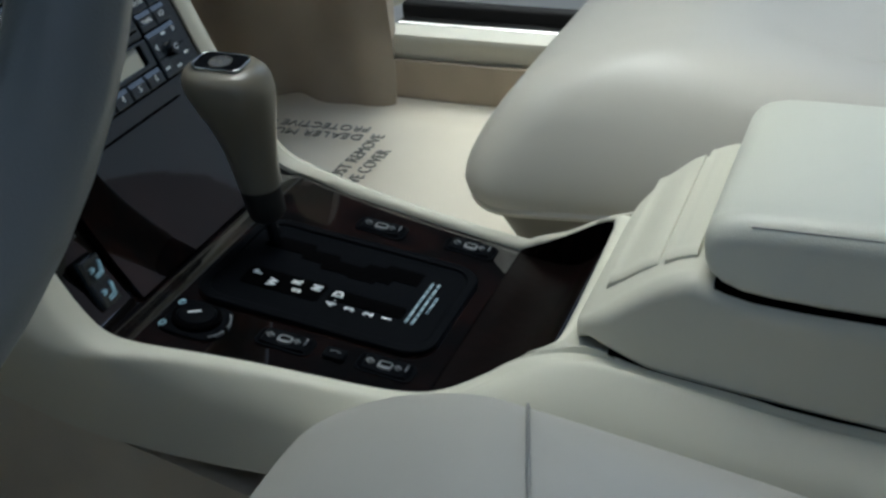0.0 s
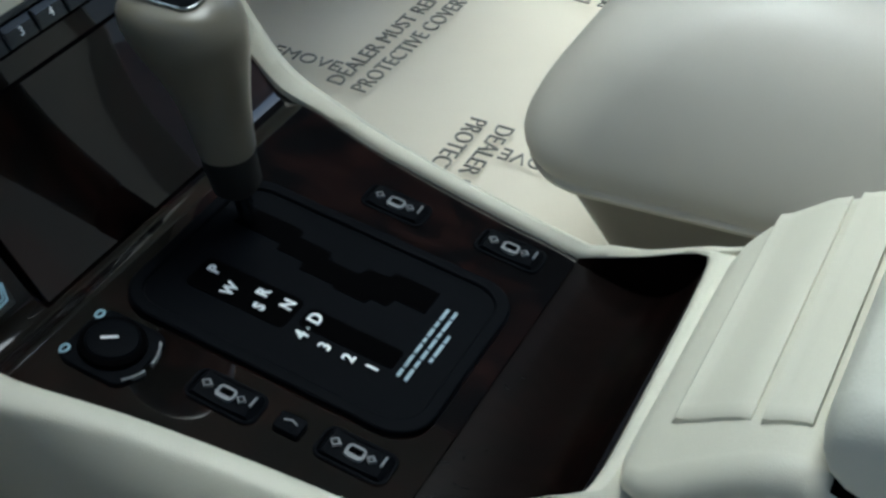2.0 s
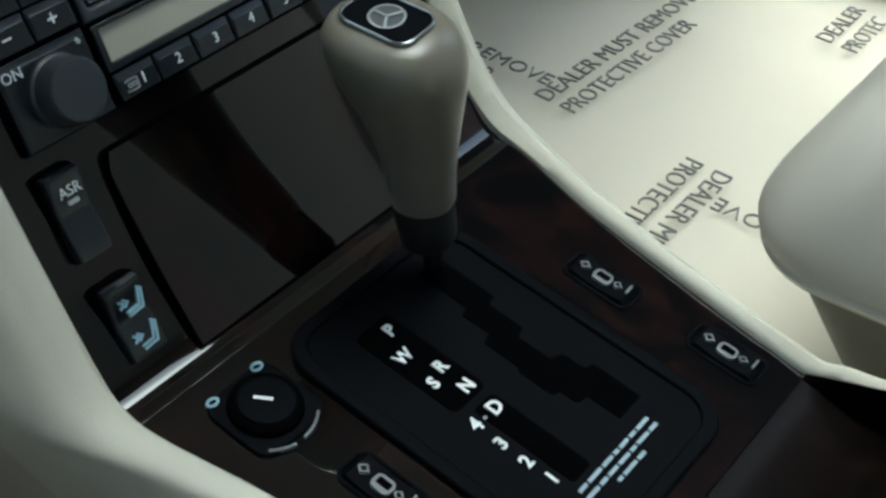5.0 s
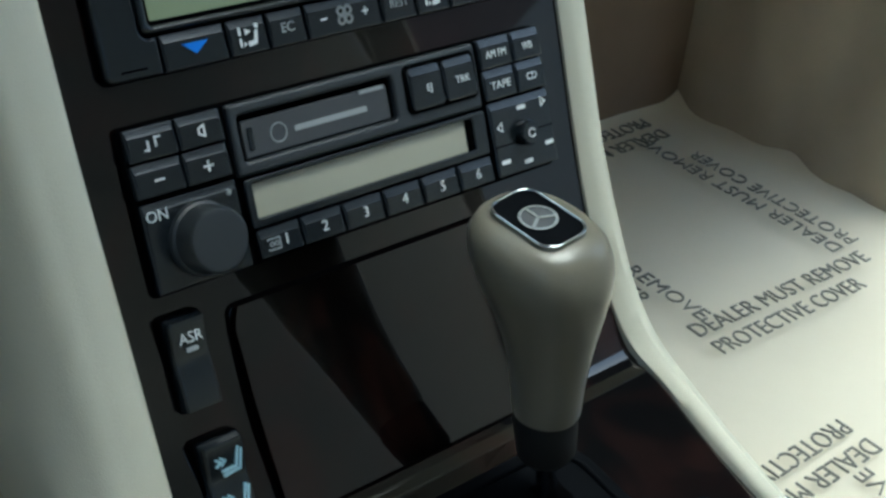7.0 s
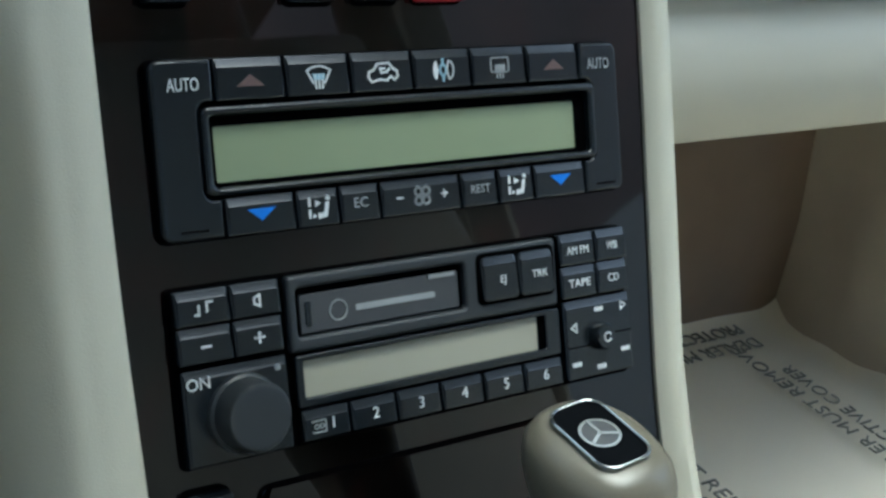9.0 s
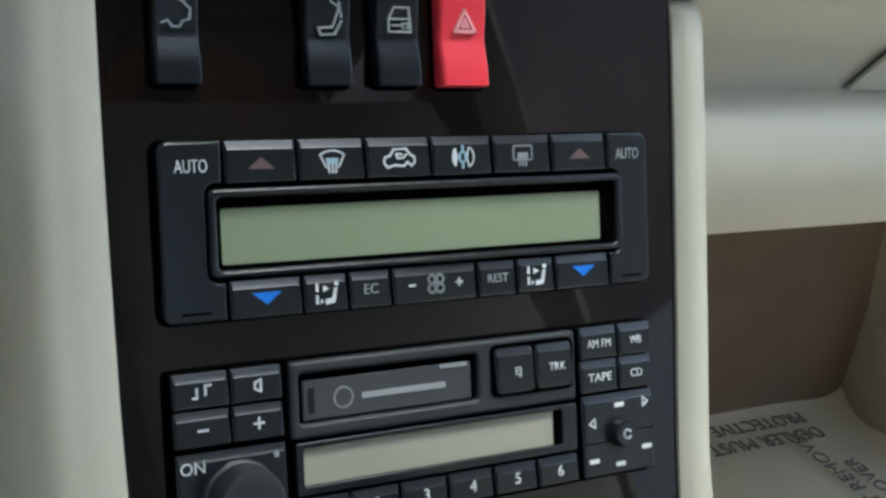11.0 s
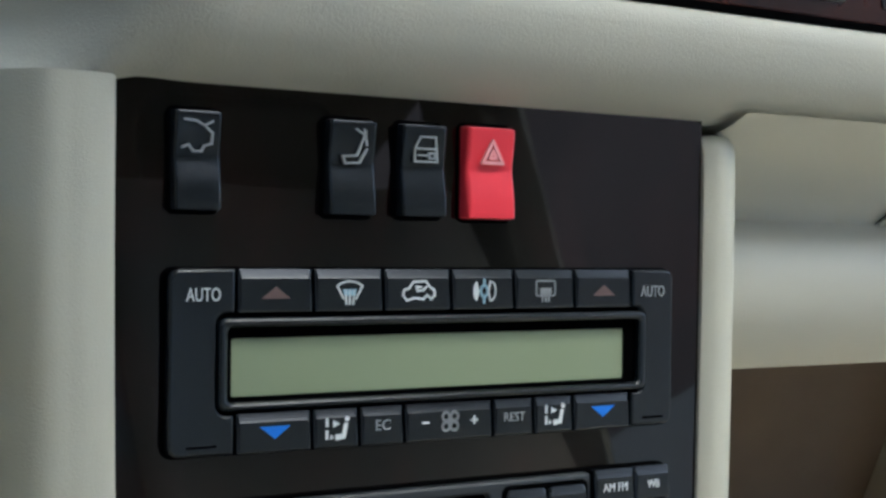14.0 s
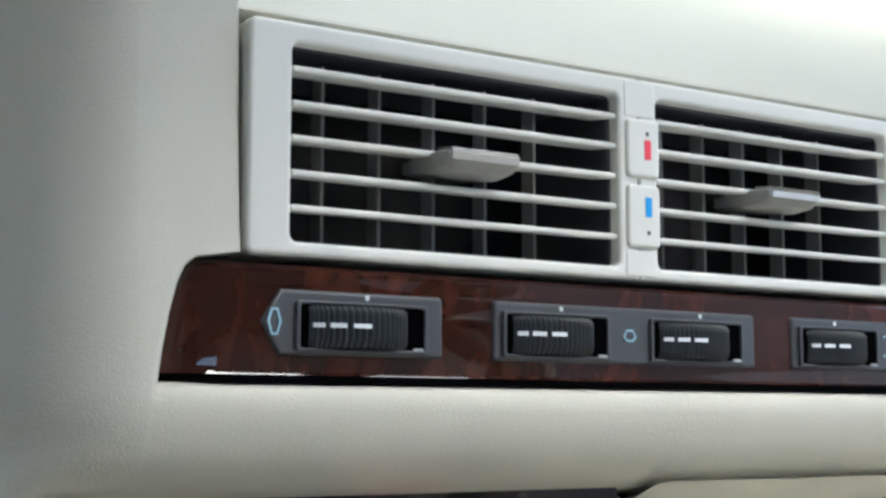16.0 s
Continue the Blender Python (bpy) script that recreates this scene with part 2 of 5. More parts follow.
def round_steps(r, seg):
    """(inset, depth) pairs over a quarter round of radius r, from the flank to the face."""
    return [(r * (1 - math.cos(math.pi / 2 * k / seg)), r * (1 - math.sin(math.pi / 2 * k / seg))) for k in range(seg + 1)]


def prism(pts, y0, y1, r=0.0, seg=2, flat=False):
    """A slab of the outline pts (x, z), from the front y0 to the back y1, with its front edge rounded by r. flat: lies in x, y with y as height."""
    rows = [[(x, y1, z) for x, z in pts]]
    for q, d in (round_steps(r, seg + 1) if r > 0 else [(0.0, 0.0)]):
        rows.append([(x, y0 + d, z) for x, z in (inset(pts, q) if q else pts)])
    bm = loft(rows, closed=True, caps=True)
    if flat:
        for v in bm.verts:
            v.co = Vector((v.co.x, v.co.z, -v.co.y))
    return bm


def pillow(x0, x1, z0, z1, corner, y0, y1, r, seg=3, brow=0.0024, dip=0.0011):
    """A button: a rounded rectangle with softened edges and a sloped brow along its upper edge."""
    mid = (z0 + z1) / 2
    rows = [[(x, y1, z) for x, z in outline(x0, x1, z0, z1, corner, 3)]]
    for q, d in round_steps(min(r, 0.0007), 2):
        rows.append([(x, y0 + d + (dip if z > mid else 0.0), z) for x, z in outline(x0 + q, x1 - q, z0 + q, z1 - q, max(0.0002, corner - q), 3)])
    q = min(r, 0.0007) + 0.0003
    for k in (0.55, 0.85, 1.0):
        rows.append([(x, y0 - 0.00002 * k + (dip * (1 - k) * (1.25 - 0.25 * k) if z > mid else 0.0), z) for x, z in outline(x0 + q, x1 - q, z0 + q, z1 - q - brow * k, 0.0002, 3)])
    return loft(rows, closed=True, caps=True)


def ring(outer, inner, y0, y1, r=0.0, seg=2):
    """A frame between two outlines of the same number of points, its front edges rounded by r."""
    steps = round_steps(r, seg + 1) if r > 0 else [(0.0, 0.0)]
    rows = [[(x, y1, z) for x, z in outer]]
    rows += [[(x, y0 + d, z) for x, z in (inset(outer, q) if q else outer)] for q, d in steps]
    rows += [[(x, y0 + d, z) for x, z in (inset(inner, -q) if q else inner)] for q, d in steps[::-1]]
    rows += [[(x, y1, z) for x, z in inner]]
    rows.append(rows[0])
    bm = loft(rows[:-1], closed=True)
    bm.verts.ensure_lookup_table()
    n = len(outer)
    a, b = bm.verts[:n], bm.verts[len(bm.verts) - n:]
    for k in range(n):
        bm.faces.new((b[k], b[(k + 1) % n], a[(k + 1) % n], a[k]))
    return bm


def lathe(profile, n=32, axis="Z"):
    """A turned form from (radius, height) pairs."""
    bm = bmesh.new()
    rows = []
    for rad, h in profile:
        rows.append([bm.verts.new((rad * math.cos(2 * math.pi * k / n), rad * math.sin(2 * math.pi * k / n), h)) for k in range(n)])
    for a, b in zip(rows, rows[1:]):
        for k in range(n):
            bm.faces.new((a[k], a[(k + 1) % n], b[(k + 1) % n], b[k]))
    for row, flip in ((rows[0], True), (rows[-1], False)):
        bm.faces.new(row[::-1] if flip else row)
    if axis == "-Y":
        for v in bm.verts:
            v.co = Vector((v.co.x, -v.co.z, v.co.y))
    return bm


def loft(rows, closed=False, caps=False):
    """A skin over rows of points."""
    bm = bmesh.new()
    vs = [[bm.verts.new(p) for p in row] for row in rows]
    for a, b in zip(vs, vs[1:]):
        m = len(a)
        for i in range(m if closed else m - 1):
            bm.faces.new((a[i], a[(i + 1) % m], b[(i + 1) % m], b[i]))
    if caps:
        bm.faces.new(vs[0][::-1])
        bm.faces.new(vs[-1])
    return bm


def thick(bm, t):
    bmesh.ops.recalc_face_normals(bm, faces=bm.faces)
    bmesh.ops.solidify(bm, geom=list(bm.faces), thickness=t)
    return bm


def smooth_row(pts, n):
    """n + 1 points on a Catmull-Rom curve through pts (tuples of any length), evenly by parameter."""
    p = [np.array(q, float) for q in pts]
    p = [2 * p[0] - p[1], *p, 2 * p[-1] - p[-2]]
    out = []
    for k in range(n + 1):
        t = k / n * (len(p) - 3)
        i = min(int(t), len(p) - 4)
        t -= i
        a, b, c, d = p[i : i + 4]
        out.append(0.5 * (2 * b + (c - a) * t + (2 * a - 5 * b + 4 * c - d) * t * t + (3 * b - a - 3 * c + d) * t**3))
    return out


def strokes(lines, width, y0=-0.0002, y1=0.0003):
    """Printed line work: each polyline (x, z) as thin flat bars."""
    bm = bmesh.new()
    for pts in lines:
        for (xa, za), (xb, zb) in zip(pts, pts[1:]):
            dx, dz = xb - xa, zb - za
            ln = math.hypot(dx, dz) or 1e-9
            ex, ez, nx, nz = dx / ln * width * 0.4, dz / ln * width * 0.4, -dz / ln * width / 2, dx / ln * width / 2
            q = [(xa - ex + nx, za - ez + nz), (xa - ex - nx, za - ez - nz), (xb + ex - nx, zb + ez - nz), (xb + ex + nx, zb + ez + nz)]
            front = [bm.verts.new((x, y0, z)) for x, z in q]
            back = [bm.verts.new((x, y1, z)) for x, z in q]
            bm.faces.new(front)
            for i in range(4):
                bm.faces.new((front[i], back[i], back[(i + 1) % 4], front[(i + 1) % 4]))
    return bm


def plates(polys, y0=-0.0002, y1=0.0003):
    """Printed solid shapes."""
    bm = bmesh.new()
    for pts in polys:
        front = [bm.verts.new((x, y0, z)) for x, z in pts]
        back = [bm.verts.new((x, y1, z)) for x, z in pts]
        bm.faces.new(front)
        for i in range(len(pts)):
            j = (i + 1) % len(pts)
            bm.faces.new((front[i], back[i], back[j], front[j]))
    return bm


def lettering(text, size, m, mat, parent, name="lettering", width=None, depth=0.0002, bold=0.0):
    """Writing in the built-in font as a mesh, centred at the pose m: x along the line, y up the letters."""
    cu = bpy.data.curves.new(name, "FONT")
    cu.body, cu.size, cu.extrude, cu.align_x, cu.align_y = text, size, depth, "CENTER", "CENTER"
    cu.resolution_u, cu.offset = 3, bold
    ob = new(name, cu)
    me = bpy.data.meshes.new_from_object(ob.evaluated_get(bpy.context.evaluated_depsgraph_get()))
    bpy.data.objects.remove(ob)
    bpy.data.curves.remove(cu)
    me.name = name
    xs = [v.co.x for v in me.vertices]
    k = width / (max(xs) - min(xs)) if width else 1.0
    for v in me.vertices:
        v.co.x *= k
    me.materials.clear()
    me.materials.append(mat)
    ob = new(name, me)
    ob.parent = parent
    ob.matrix_basis = m
    return ob




def front_at(x, z, y):
    return pose(x, y, z, 90)


# ---- the cabin ----
def cabin():
    solid("floor", box(-0.95, 0.95, -1.9, 0.75, -0.02, 0.022), floor_carpet, "beige carpeted cabin floor of the car", "floor", kind="structure")
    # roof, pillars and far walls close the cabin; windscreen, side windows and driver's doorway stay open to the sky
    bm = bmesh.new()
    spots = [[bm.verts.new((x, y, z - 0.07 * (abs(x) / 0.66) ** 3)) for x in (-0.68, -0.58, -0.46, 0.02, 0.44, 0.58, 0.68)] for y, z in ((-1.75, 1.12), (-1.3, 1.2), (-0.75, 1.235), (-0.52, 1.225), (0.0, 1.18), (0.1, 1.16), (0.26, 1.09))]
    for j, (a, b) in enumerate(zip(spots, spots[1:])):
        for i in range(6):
            if not (j == 3 and i == 3):       # off-centre opening added in the unseen roof to let light down
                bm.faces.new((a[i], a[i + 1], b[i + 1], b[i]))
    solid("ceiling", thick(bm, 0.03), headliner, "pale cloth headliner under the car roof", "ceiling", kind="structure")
    solid("wall_rear", thick(loft([[(-0.8, -1.75, 0.0), (0.8, -1.75, 0.0)], [(-0.8, -1.85, 0.92), (0.8, -1.85, 0.92)]]), 0.05), leather, "beige leather rear bench wall of the cabin", "wall", kind="structure")
    # passenger side: sill with its painted step and rubber seal; the door itself stands open
    rows = [[(x, y, z) for x, z in ((0.722, 0.02), (0.720, 0.090), (0.716, 0.106), (0.720, 0.116), (0.735, 0.120), (0.750, 0.119))] for y in (-1.75, -0.9, -0.3, 0.06)]
    sill = solid("sill_passenger", thick(loft(rows), 0.02), dash_beige, "beige sill below the open passenger doorway", "sill", kind="structure")
    part("sill_carpet", box(0.712, 0.7195, -1.7, 0.06, 0.02, 0.088, 0.002), kick_carpet, sill, "carpet along the sill")
    part("painted_step", box(0.748, 0.80, -1.75, 0.06, 0.05, 0.1215, 0.006, 3), satin, sill, "silver painted step")
    part("rubber_seal", box(0.772, 0.792, -1.75, 0.06, 0.118, 0.138, 0.005, 3), rubber, sill, "black rubber door seal")
    prof = [(0.02, 0.10), (0.0, 0.14), (-0.035, 0.16), (-0.035, 0.24), (0.0, 0.26), (0.01, 0.40), (-0.03, 0.43), (-0.03, 0.48), (0.01, 0.50), (0.02, 0.64), (0.05, 0.67), (0.09, 0.64), (0.10, 0.30), (0.07, 0.10)]
    door = tagged(part("door_1", loft([[(x, y, z) for x, z in prof] for y in (-1.02, -0.98, -0.5, -0.04, 0.0)], closed=True, caps=True), dash_beige, None, m=pose(0.83, 0.10, 0.0, 0, 0, 68)), "beige front passenger door standing open", "door", kind="structure")
    part("pull_handle", box(-0.055, -0.028, -0.62, -0.36, 0.445, 0.47, 0.008, 3), dash_beige, door)
    rows = [[(-0.74, y, 0.0), (-0.74, y, 0.10), (-0.80, y, 0.12)] for y in (-1.75, 0.6)]
    solid("door_sill", thick(loft(rows), 0.03), dash_beige, "beige sill below the open driver's doorway", "sill", kind="structure")
    for sx, nm in ((-1, "pillar_left"), (1, "pillar_right")):
        rows = [[(sx * (0.70 - 0.03 * k), 0.62 - 0.55 * k - w, 0.66 + 0.50 * k) for w in (0, 0.07)] for k in (0, 0.33, 0.66, 1)]
        solid(nm, thick(loft(rows), 0.05), headliner, "pale trimmed windscreen pillar", "pillar", kind="structure")
        solid(nm.replace("pillar", "post"), box(sx * 0.70 - 0.04, sx * 0.70 + 0.04, -0.98, -0.84, 0.02, 1.15, 0.02), dash_beige, "pale trimmed door post", "pillar", kind="structure")
    rows = [[(0.70 * u * (1 - 0.05 * k), 0.645 - 0.375 * k - 0.05 * u * u * (1 - k), 0.655 + 0.44 * k + 0.03 * math.sin(math.pi * k) - 0.06 * abs(u) ** 3 * k) for u in (-1, -0.75, -0.5, -0.25, 0, 0.25, 0.5, 0.75, 1)] for k in (0, 0.25, 0.5, 0.75, 1)]
    solid("window_1", loft(rows), tinted_glass, "sloping green-tinted windscreen above the dashboard", "windscreen", kind="structure")
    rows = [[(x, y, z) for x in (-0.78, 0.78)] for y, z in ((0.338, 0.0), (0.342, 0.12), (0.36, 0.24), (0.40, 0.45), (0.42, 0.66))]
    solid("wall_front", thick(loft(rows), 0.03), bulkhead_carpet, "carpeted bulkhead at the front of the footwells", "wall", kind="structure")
    solid("kick_panel", thick(loft([[(0.718 + 0.06 * z + 0.0036 * math.sin(44 * y + 9 * z) + 0.0022 * math.sin(90 * y - 30 * z), y, z) for y in [0.05 + 0.42 * k / 40 for k in range(41)]] for z in (0.02, 0.05, 0.08, 0.12, 0.16, 0.2, 0.28, 0.4, 0.66)]), 0.02), kick_carpet, "carpeted kick panel in the passenger footwell", "wall", kind="structure")
    # unseen walls added round the car to block sky and fill the veneer's reflections
    solid("light_wall_ahead", box(-6, 6, 3.2, 3.4, -0.4, 3.3), outside, "unseen dark wall added ahead to block low sky", "wall", kind="structure")
    for y0, y1, m, word in ((-8, -2.0, brown_reflect, "brown"), (-0.35, 3.2, outside, "dark")):
        solid("light_wall_beside", box(3.0, 3.2, y0, y1, -0.4, 4.6), m, "plain %s wall beside the parked car" % word, "wall", kind="structure")
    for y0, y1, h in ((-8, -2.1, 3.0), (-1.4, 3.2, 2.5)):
        solid("light_wall_left", box(-2.8, -2.6, y0, y1, -0.4, h), outside, "unseen dark wall added on the driver's side to block light", "wall", kind="structure")
    # added low wall, pale so that it throws light into the passenger side
    solid("bounce_wall_low", box(1.9, 2.05, -8, 3.2, -0.4, 1.0), pale_bounce, "unseen low pale wall added to bounce light into the car", "wall", kind="structure")
    solid("ground", box(-40, 40, -40, 40, -0.5, -0.4), concrete, "worn grey asphalt ground under the car", "ground", kind="structure")


cabin()


# ---- centre console ----
side_rows = [  # half width of the veneer and its place, from the top of the fascia down and back to the tray
    (0.1190, F(0, 0.004, 0.060)), (0.1188, F(0, 0.004, 0.0)), (0.1175, F(0, 0.004, -0.08)), (0.1155, F(0, 0.003, -0.14)),
    (0.1150, F(0, 0.000, -0.185)), (0.1160, F(0, -0.005, -0.212)), (0.1175, F(0, -0.0105, -0.231)), (0.1180, G(0, 0.084, 0.0008)), (0.1160, G(0, 0.066, 0.0)),
    (0.1090, G(0, 0.035, 0.0)), (0.1035, G(0, -0.005, 0.0)), (0.0985, G(0, -0.05, 0.0)), (0.0950, G(0, -0.088, 0.0)),
]


TAIL = [(0.0925, (0, -0.308, 0.2060)), (0.0880, (0, -0.325, 0.2160)), (0.0838, (0, -0.342, 0.2270)), (0.0818, (0, -0.359, 0.2360))]   # beside the storage cover


def veneer_rows(n=44):
    return [(q[0], Vector(q[1:])) for q in smooth_row([(w, *p) for w, p in side_rows], n)]


def console():
    top = thing("centre_console", pose(0, 0, 0), "beige centre console with dark glossy burl veneer", "console", kind="structure")
    rows = veneer_rows()
    grid = []
    for i, (w, p) in enumerate(rows):
        t = (rows[min(i + 1, len(rows) - 1)][1] - rows[max(i - 1, 0)][1]).normalized()
        inn = Vector((0, t.z, -t.y))           # into the console
        if inn.dot(Vector((0, 0.4, -0.9))) < 0:
            inn = -inn
        b = p + inn * 0.006
        wr = w + (0.002 if i < 24 else 0.0)
        grid.append([((wr if k > 0 else w) * k, p.y, p.z) for k in (-1, -0.6, -0.2, 0.2, 0.6, 1)] + [((wr if k > 0 else w) * k, b.y, b.z) for k in (1, 0.6, 0.2, -0.2, -0.6, -1)])
    part("veneer", loft(grid, closed=True, caps=True), wood, top, "dark glossy burl wood veneer")
    # beige border: inner lip, rounded top, outer flank down to the carpet
    tail = TAIL + [(0.0835, (0, -0.384, 0.2440)), (0.0875, (0, -0.412, 0.2385)), (0.0885, (0, -0.46, 0.2320)), (0.0885, (0, -0.54, 0.2220)), (0.0885, (0, -0.9, 0.199))]
    line = [(w, Vector(p)) for w, p in side_rows] + [(w, Vector(p)) for w, p in tail]
    line = [(q[0], Vector(q[1:])) for q in smooth_row([(w, *p) for w, p in line], 72)]
    feet = [(0.170, F(0, 0.16, 0.06)), (0.170, F(0, 0.16, -0.02)), (0.166, F(0, 0.15, -0.10)), (0.156, F(0, 0.12, -0.165)), (0.143, Vector((0, -0.02, 0.200))), (0.137, Vector((0, -0.06, 0.181))), (0.135, Vector((0, -0.096, 0.168))),
            (0.135, Vector((0, -0.15, 0.163))), (0.135, Vector((0, -0.20, 0.162))), (0.135, Vector((0, -0.26, 0.163))), (0.134, Vector((0, -0.34, 0.166))), (0.132, Vector((0, -0.45, 0.168))), (0.130, Vector((0, -0.9, 0.168)))]
    foot = [(q[0], Vector(q[1:])) for q in smooth_row([(w, *p) for w, p in feet], 72)]
    for sx, nm in ((-1, "border_driver_side"), (1, "border_passenger_side")):
        grid = []
        for i, ((w, p), (fw, fp)) in enumerate(zip(line, foot)):
            t = (line[min(i + 1, 72)][1] - line[max(i - 1, 0)][1]).normalized()
            up = Vector((0, -t.z, t.y))        # off the surface, towards the cabin
            if up.dot(Vector((0, -0.4, 0.9))) < 0:
                up = -up
            slim = 0.0028 * min(1, max(0, (i - 24) / 6)) * min(1, max(0, (56 - i) / 6))
            a = Vector((sx * w + (0.0022 * min(1, max(0, (30 - i) / 6)) if sx > 0 else slim), p.y, p.z))
            out = Vector((sx, 0, 0))
            k1 = 1.5 if i < 26 else max(0.8, 1.5 - 0.07 * (i - 26))
            if sx > 0:
                w += max(0.0, 0.006 - 0.00045 * max(0, i - 20))
                k1 = max(0.66, 1.16 - 0.036 * max(0, i - 20)) if i < 44 else max(0.36, 0.66 - 0.04 * (i - 44))
                fw, fp = w + 0.0165 * k1, p - up * 0.12
            f = 1.0 if i <= 42 else max(0.3 if i < 56 else 0.12, 1.0 - (i - 42) / 9)      # the roll dies out beside the armrest
            row = [a - up * (0.008 if i < 42 else 0.022) - out * 0.0005, a + up * 0.0015 * f, a + up * 0.0045 * f + out * 0.003 * k1, a + up * 0.0058 * f + out * 0.007 * k1, a + up * (0.0045 * f - 0.0012 * (1 - f)) + out * 0.0115 * k1, a + up * (0.001 * f - 0.0035 * (1 - f)) + out * 0.0148 * k1]
            b = Vector((sx * fw, fp.y, fp.z))
            if sx > 0:
                e = row[-1] - up * 0.006 + out * 0.0016
                row.append(e)
                for k in (0.2, 0.4, 0.6, 0.8, 1.0):
                    row.append(e.lerp(b, k) + out * 0.006 * math.sin(math.pi * k))
            else:                              # one smooth flank that falls to the carpet
                g = min(1.0, max(0.0, (27 - i) / 8))       # broad beside the fascia, narrower beside the lever
                e = a + up * (0.0022 * f - 0.0012 * g) + out * (0.0145 + 0.0115 * g)
                row = row[:1] + [Vector(q) for q in smooth_row([tuple(q) for q in (row[1], a + up * 0.0038 * f + out * (0.0030 + 0.001 * g), a + up * 0.0046 * f + out * (0.0075 + 0.006 * g), e, e.lerp(b, 0.33 - 0.16 * g) + out * (0.007 + 0.004 * g) + up * 0.003, e.lerp(b, 0.66 - 0.2 * g) + out * (0.006 + 0.003 * g), b)], 30)]
            row.append(b - Vector((sx * 0.012, 0, 0.004)))
            grid.append(row)
        if sx > 0:                             # ease the outer side round the crease
            for k in range(16):
                grid = [row if not 10 < i < 42 else [(grid[i - 1][j] + row[j] * 2 + grid[i + 1][j]) / 4 if j > 2 or (0 < j and k < 8 and 16 < i < 36) else row[j] for j in range(len(row))] for i, row in enumerate(grid)]
            # its upper end is rounded down into the fascia
            end = [[p.lerp(q, t) + F(0, sink, 0) - F(0, 0, 0) for p, q in zip(grid[0], grid[1])] for t, sink in ((0.30, 0.014), (0.34, 0.008), (0.42, 0.004), (0.56, 0.0014), (0.75, 0.0003))]
            grid = end + grid[1:]
        else:
            for k in range(16):
                grid = [row if not 8 < i < 68 else [(grid[i - 1][j] + row[j] * 2 + grid[i + 1][j]) / 4 if j > 3 or (0 < j and k < 10 and 16 < i < 36) else row[j] for j in range(len(row))] for i, row in enumerate(grid)]
        part("border", loft(grid), beige, top, "pale beige rounded border and side panel")
    # carpeted tunnel below
    rows = [[(-0.131, y, 0.02), (-0.131, y, z), (0.12, y, z), (0.135, y, 0.02)] for y, z in ((0.5, 0.2), (-0.02, 0.19), (-0.2, 0.14), (-0.9, 0.14))]
    solid("tunnel", loft(rows), floor_carpet, "carpeted transmission tunnel under the console", "tunnel", kind="structure")
    # veneered cover behind the lever: hollow, rising to the armrest
    edge = smooth_row([(-0.0822, -0.348, 0.2320), (-0.0800, -0.3585, 0.2368), (-0.0735, -0.3645, 0.2398), (-0.04, -0.3655, 0.2408), (0.04, -0.3635, 0.2408), (0.0715, -0.3612, 0.2392), (0.0790, -0.3560, 0.2360), (0.0820, -0.346, 0.2310)], 28)
    cover_side = smooth_row([(0.0946, -0.2925, 0.1970), (0.0922, -0.306, 0.1955), (0.0880, -0.322, 0.1962), (0.0842, -0.337, 0.2005), (0.0822, -0.349, 0.2110), (0.0814, -0.356, 0.2230), (0.0795, -0.3620, 0.2372)], 34)
    lip = lambda y: float(np.interp(-y, [0.292, 0.308, 0.325, 0.342, 0.359, 0.37], [0.1985, 0.2065, 0.2165, 0.2275, 0.2362, 0.239]))
    rows = [[(-w, y, max(z, lip(y)))] + [(x * (w - 0.002), y, z) for x in (-1, -0.97, -0.85, -0.5, 0, 0.5, 0.85, 0.97, 1)] + [(w, y, max(z, lip(y)))] for w, y, z in cover_side]
    cover = tagged(part("storage_cover", thick(loft(rows), 0.002), satin_wood, None), "satin dark wood roll cover over the console storage", "storage cover")
    part("joint", box(-0.0945, 0.0945, -0.2932, -0.2916, 0.190, 0.1966), void, cover, "dark joint along the cover")
    rows = [[(e[0] * (1.07 if abs(e[0]) > 0.07 else 0.985), e[1] + 0.002, e[2] - 0.014) for e in edge], [(e[0] * (1.05 if abs(e[0]) > 0.07 else 0.99), e[1] + 0.0012, e[2] - 0.004) for e in edge], [tuple(e) for e in edge], [(e[0], e[1] - 0.002, e[2] + 0.0022) for e in edge], [(e[0], e[1] - 0.006, e[2] + 0.0036) for e in edge], [(e[0] * 1.02, min(e[1] - 0.008, -0.374), 0.2445 - 0.0065 * (abs(e[0]) / 0.082) ** 5) for e in edge], [(e[0] * 1.06, -0.40, 0.232 - 0.009 * (abs(e[0]) / 0.082) ** 5) for e in edge]]
    part("cover_border", loft(rows), beige, top)


console()

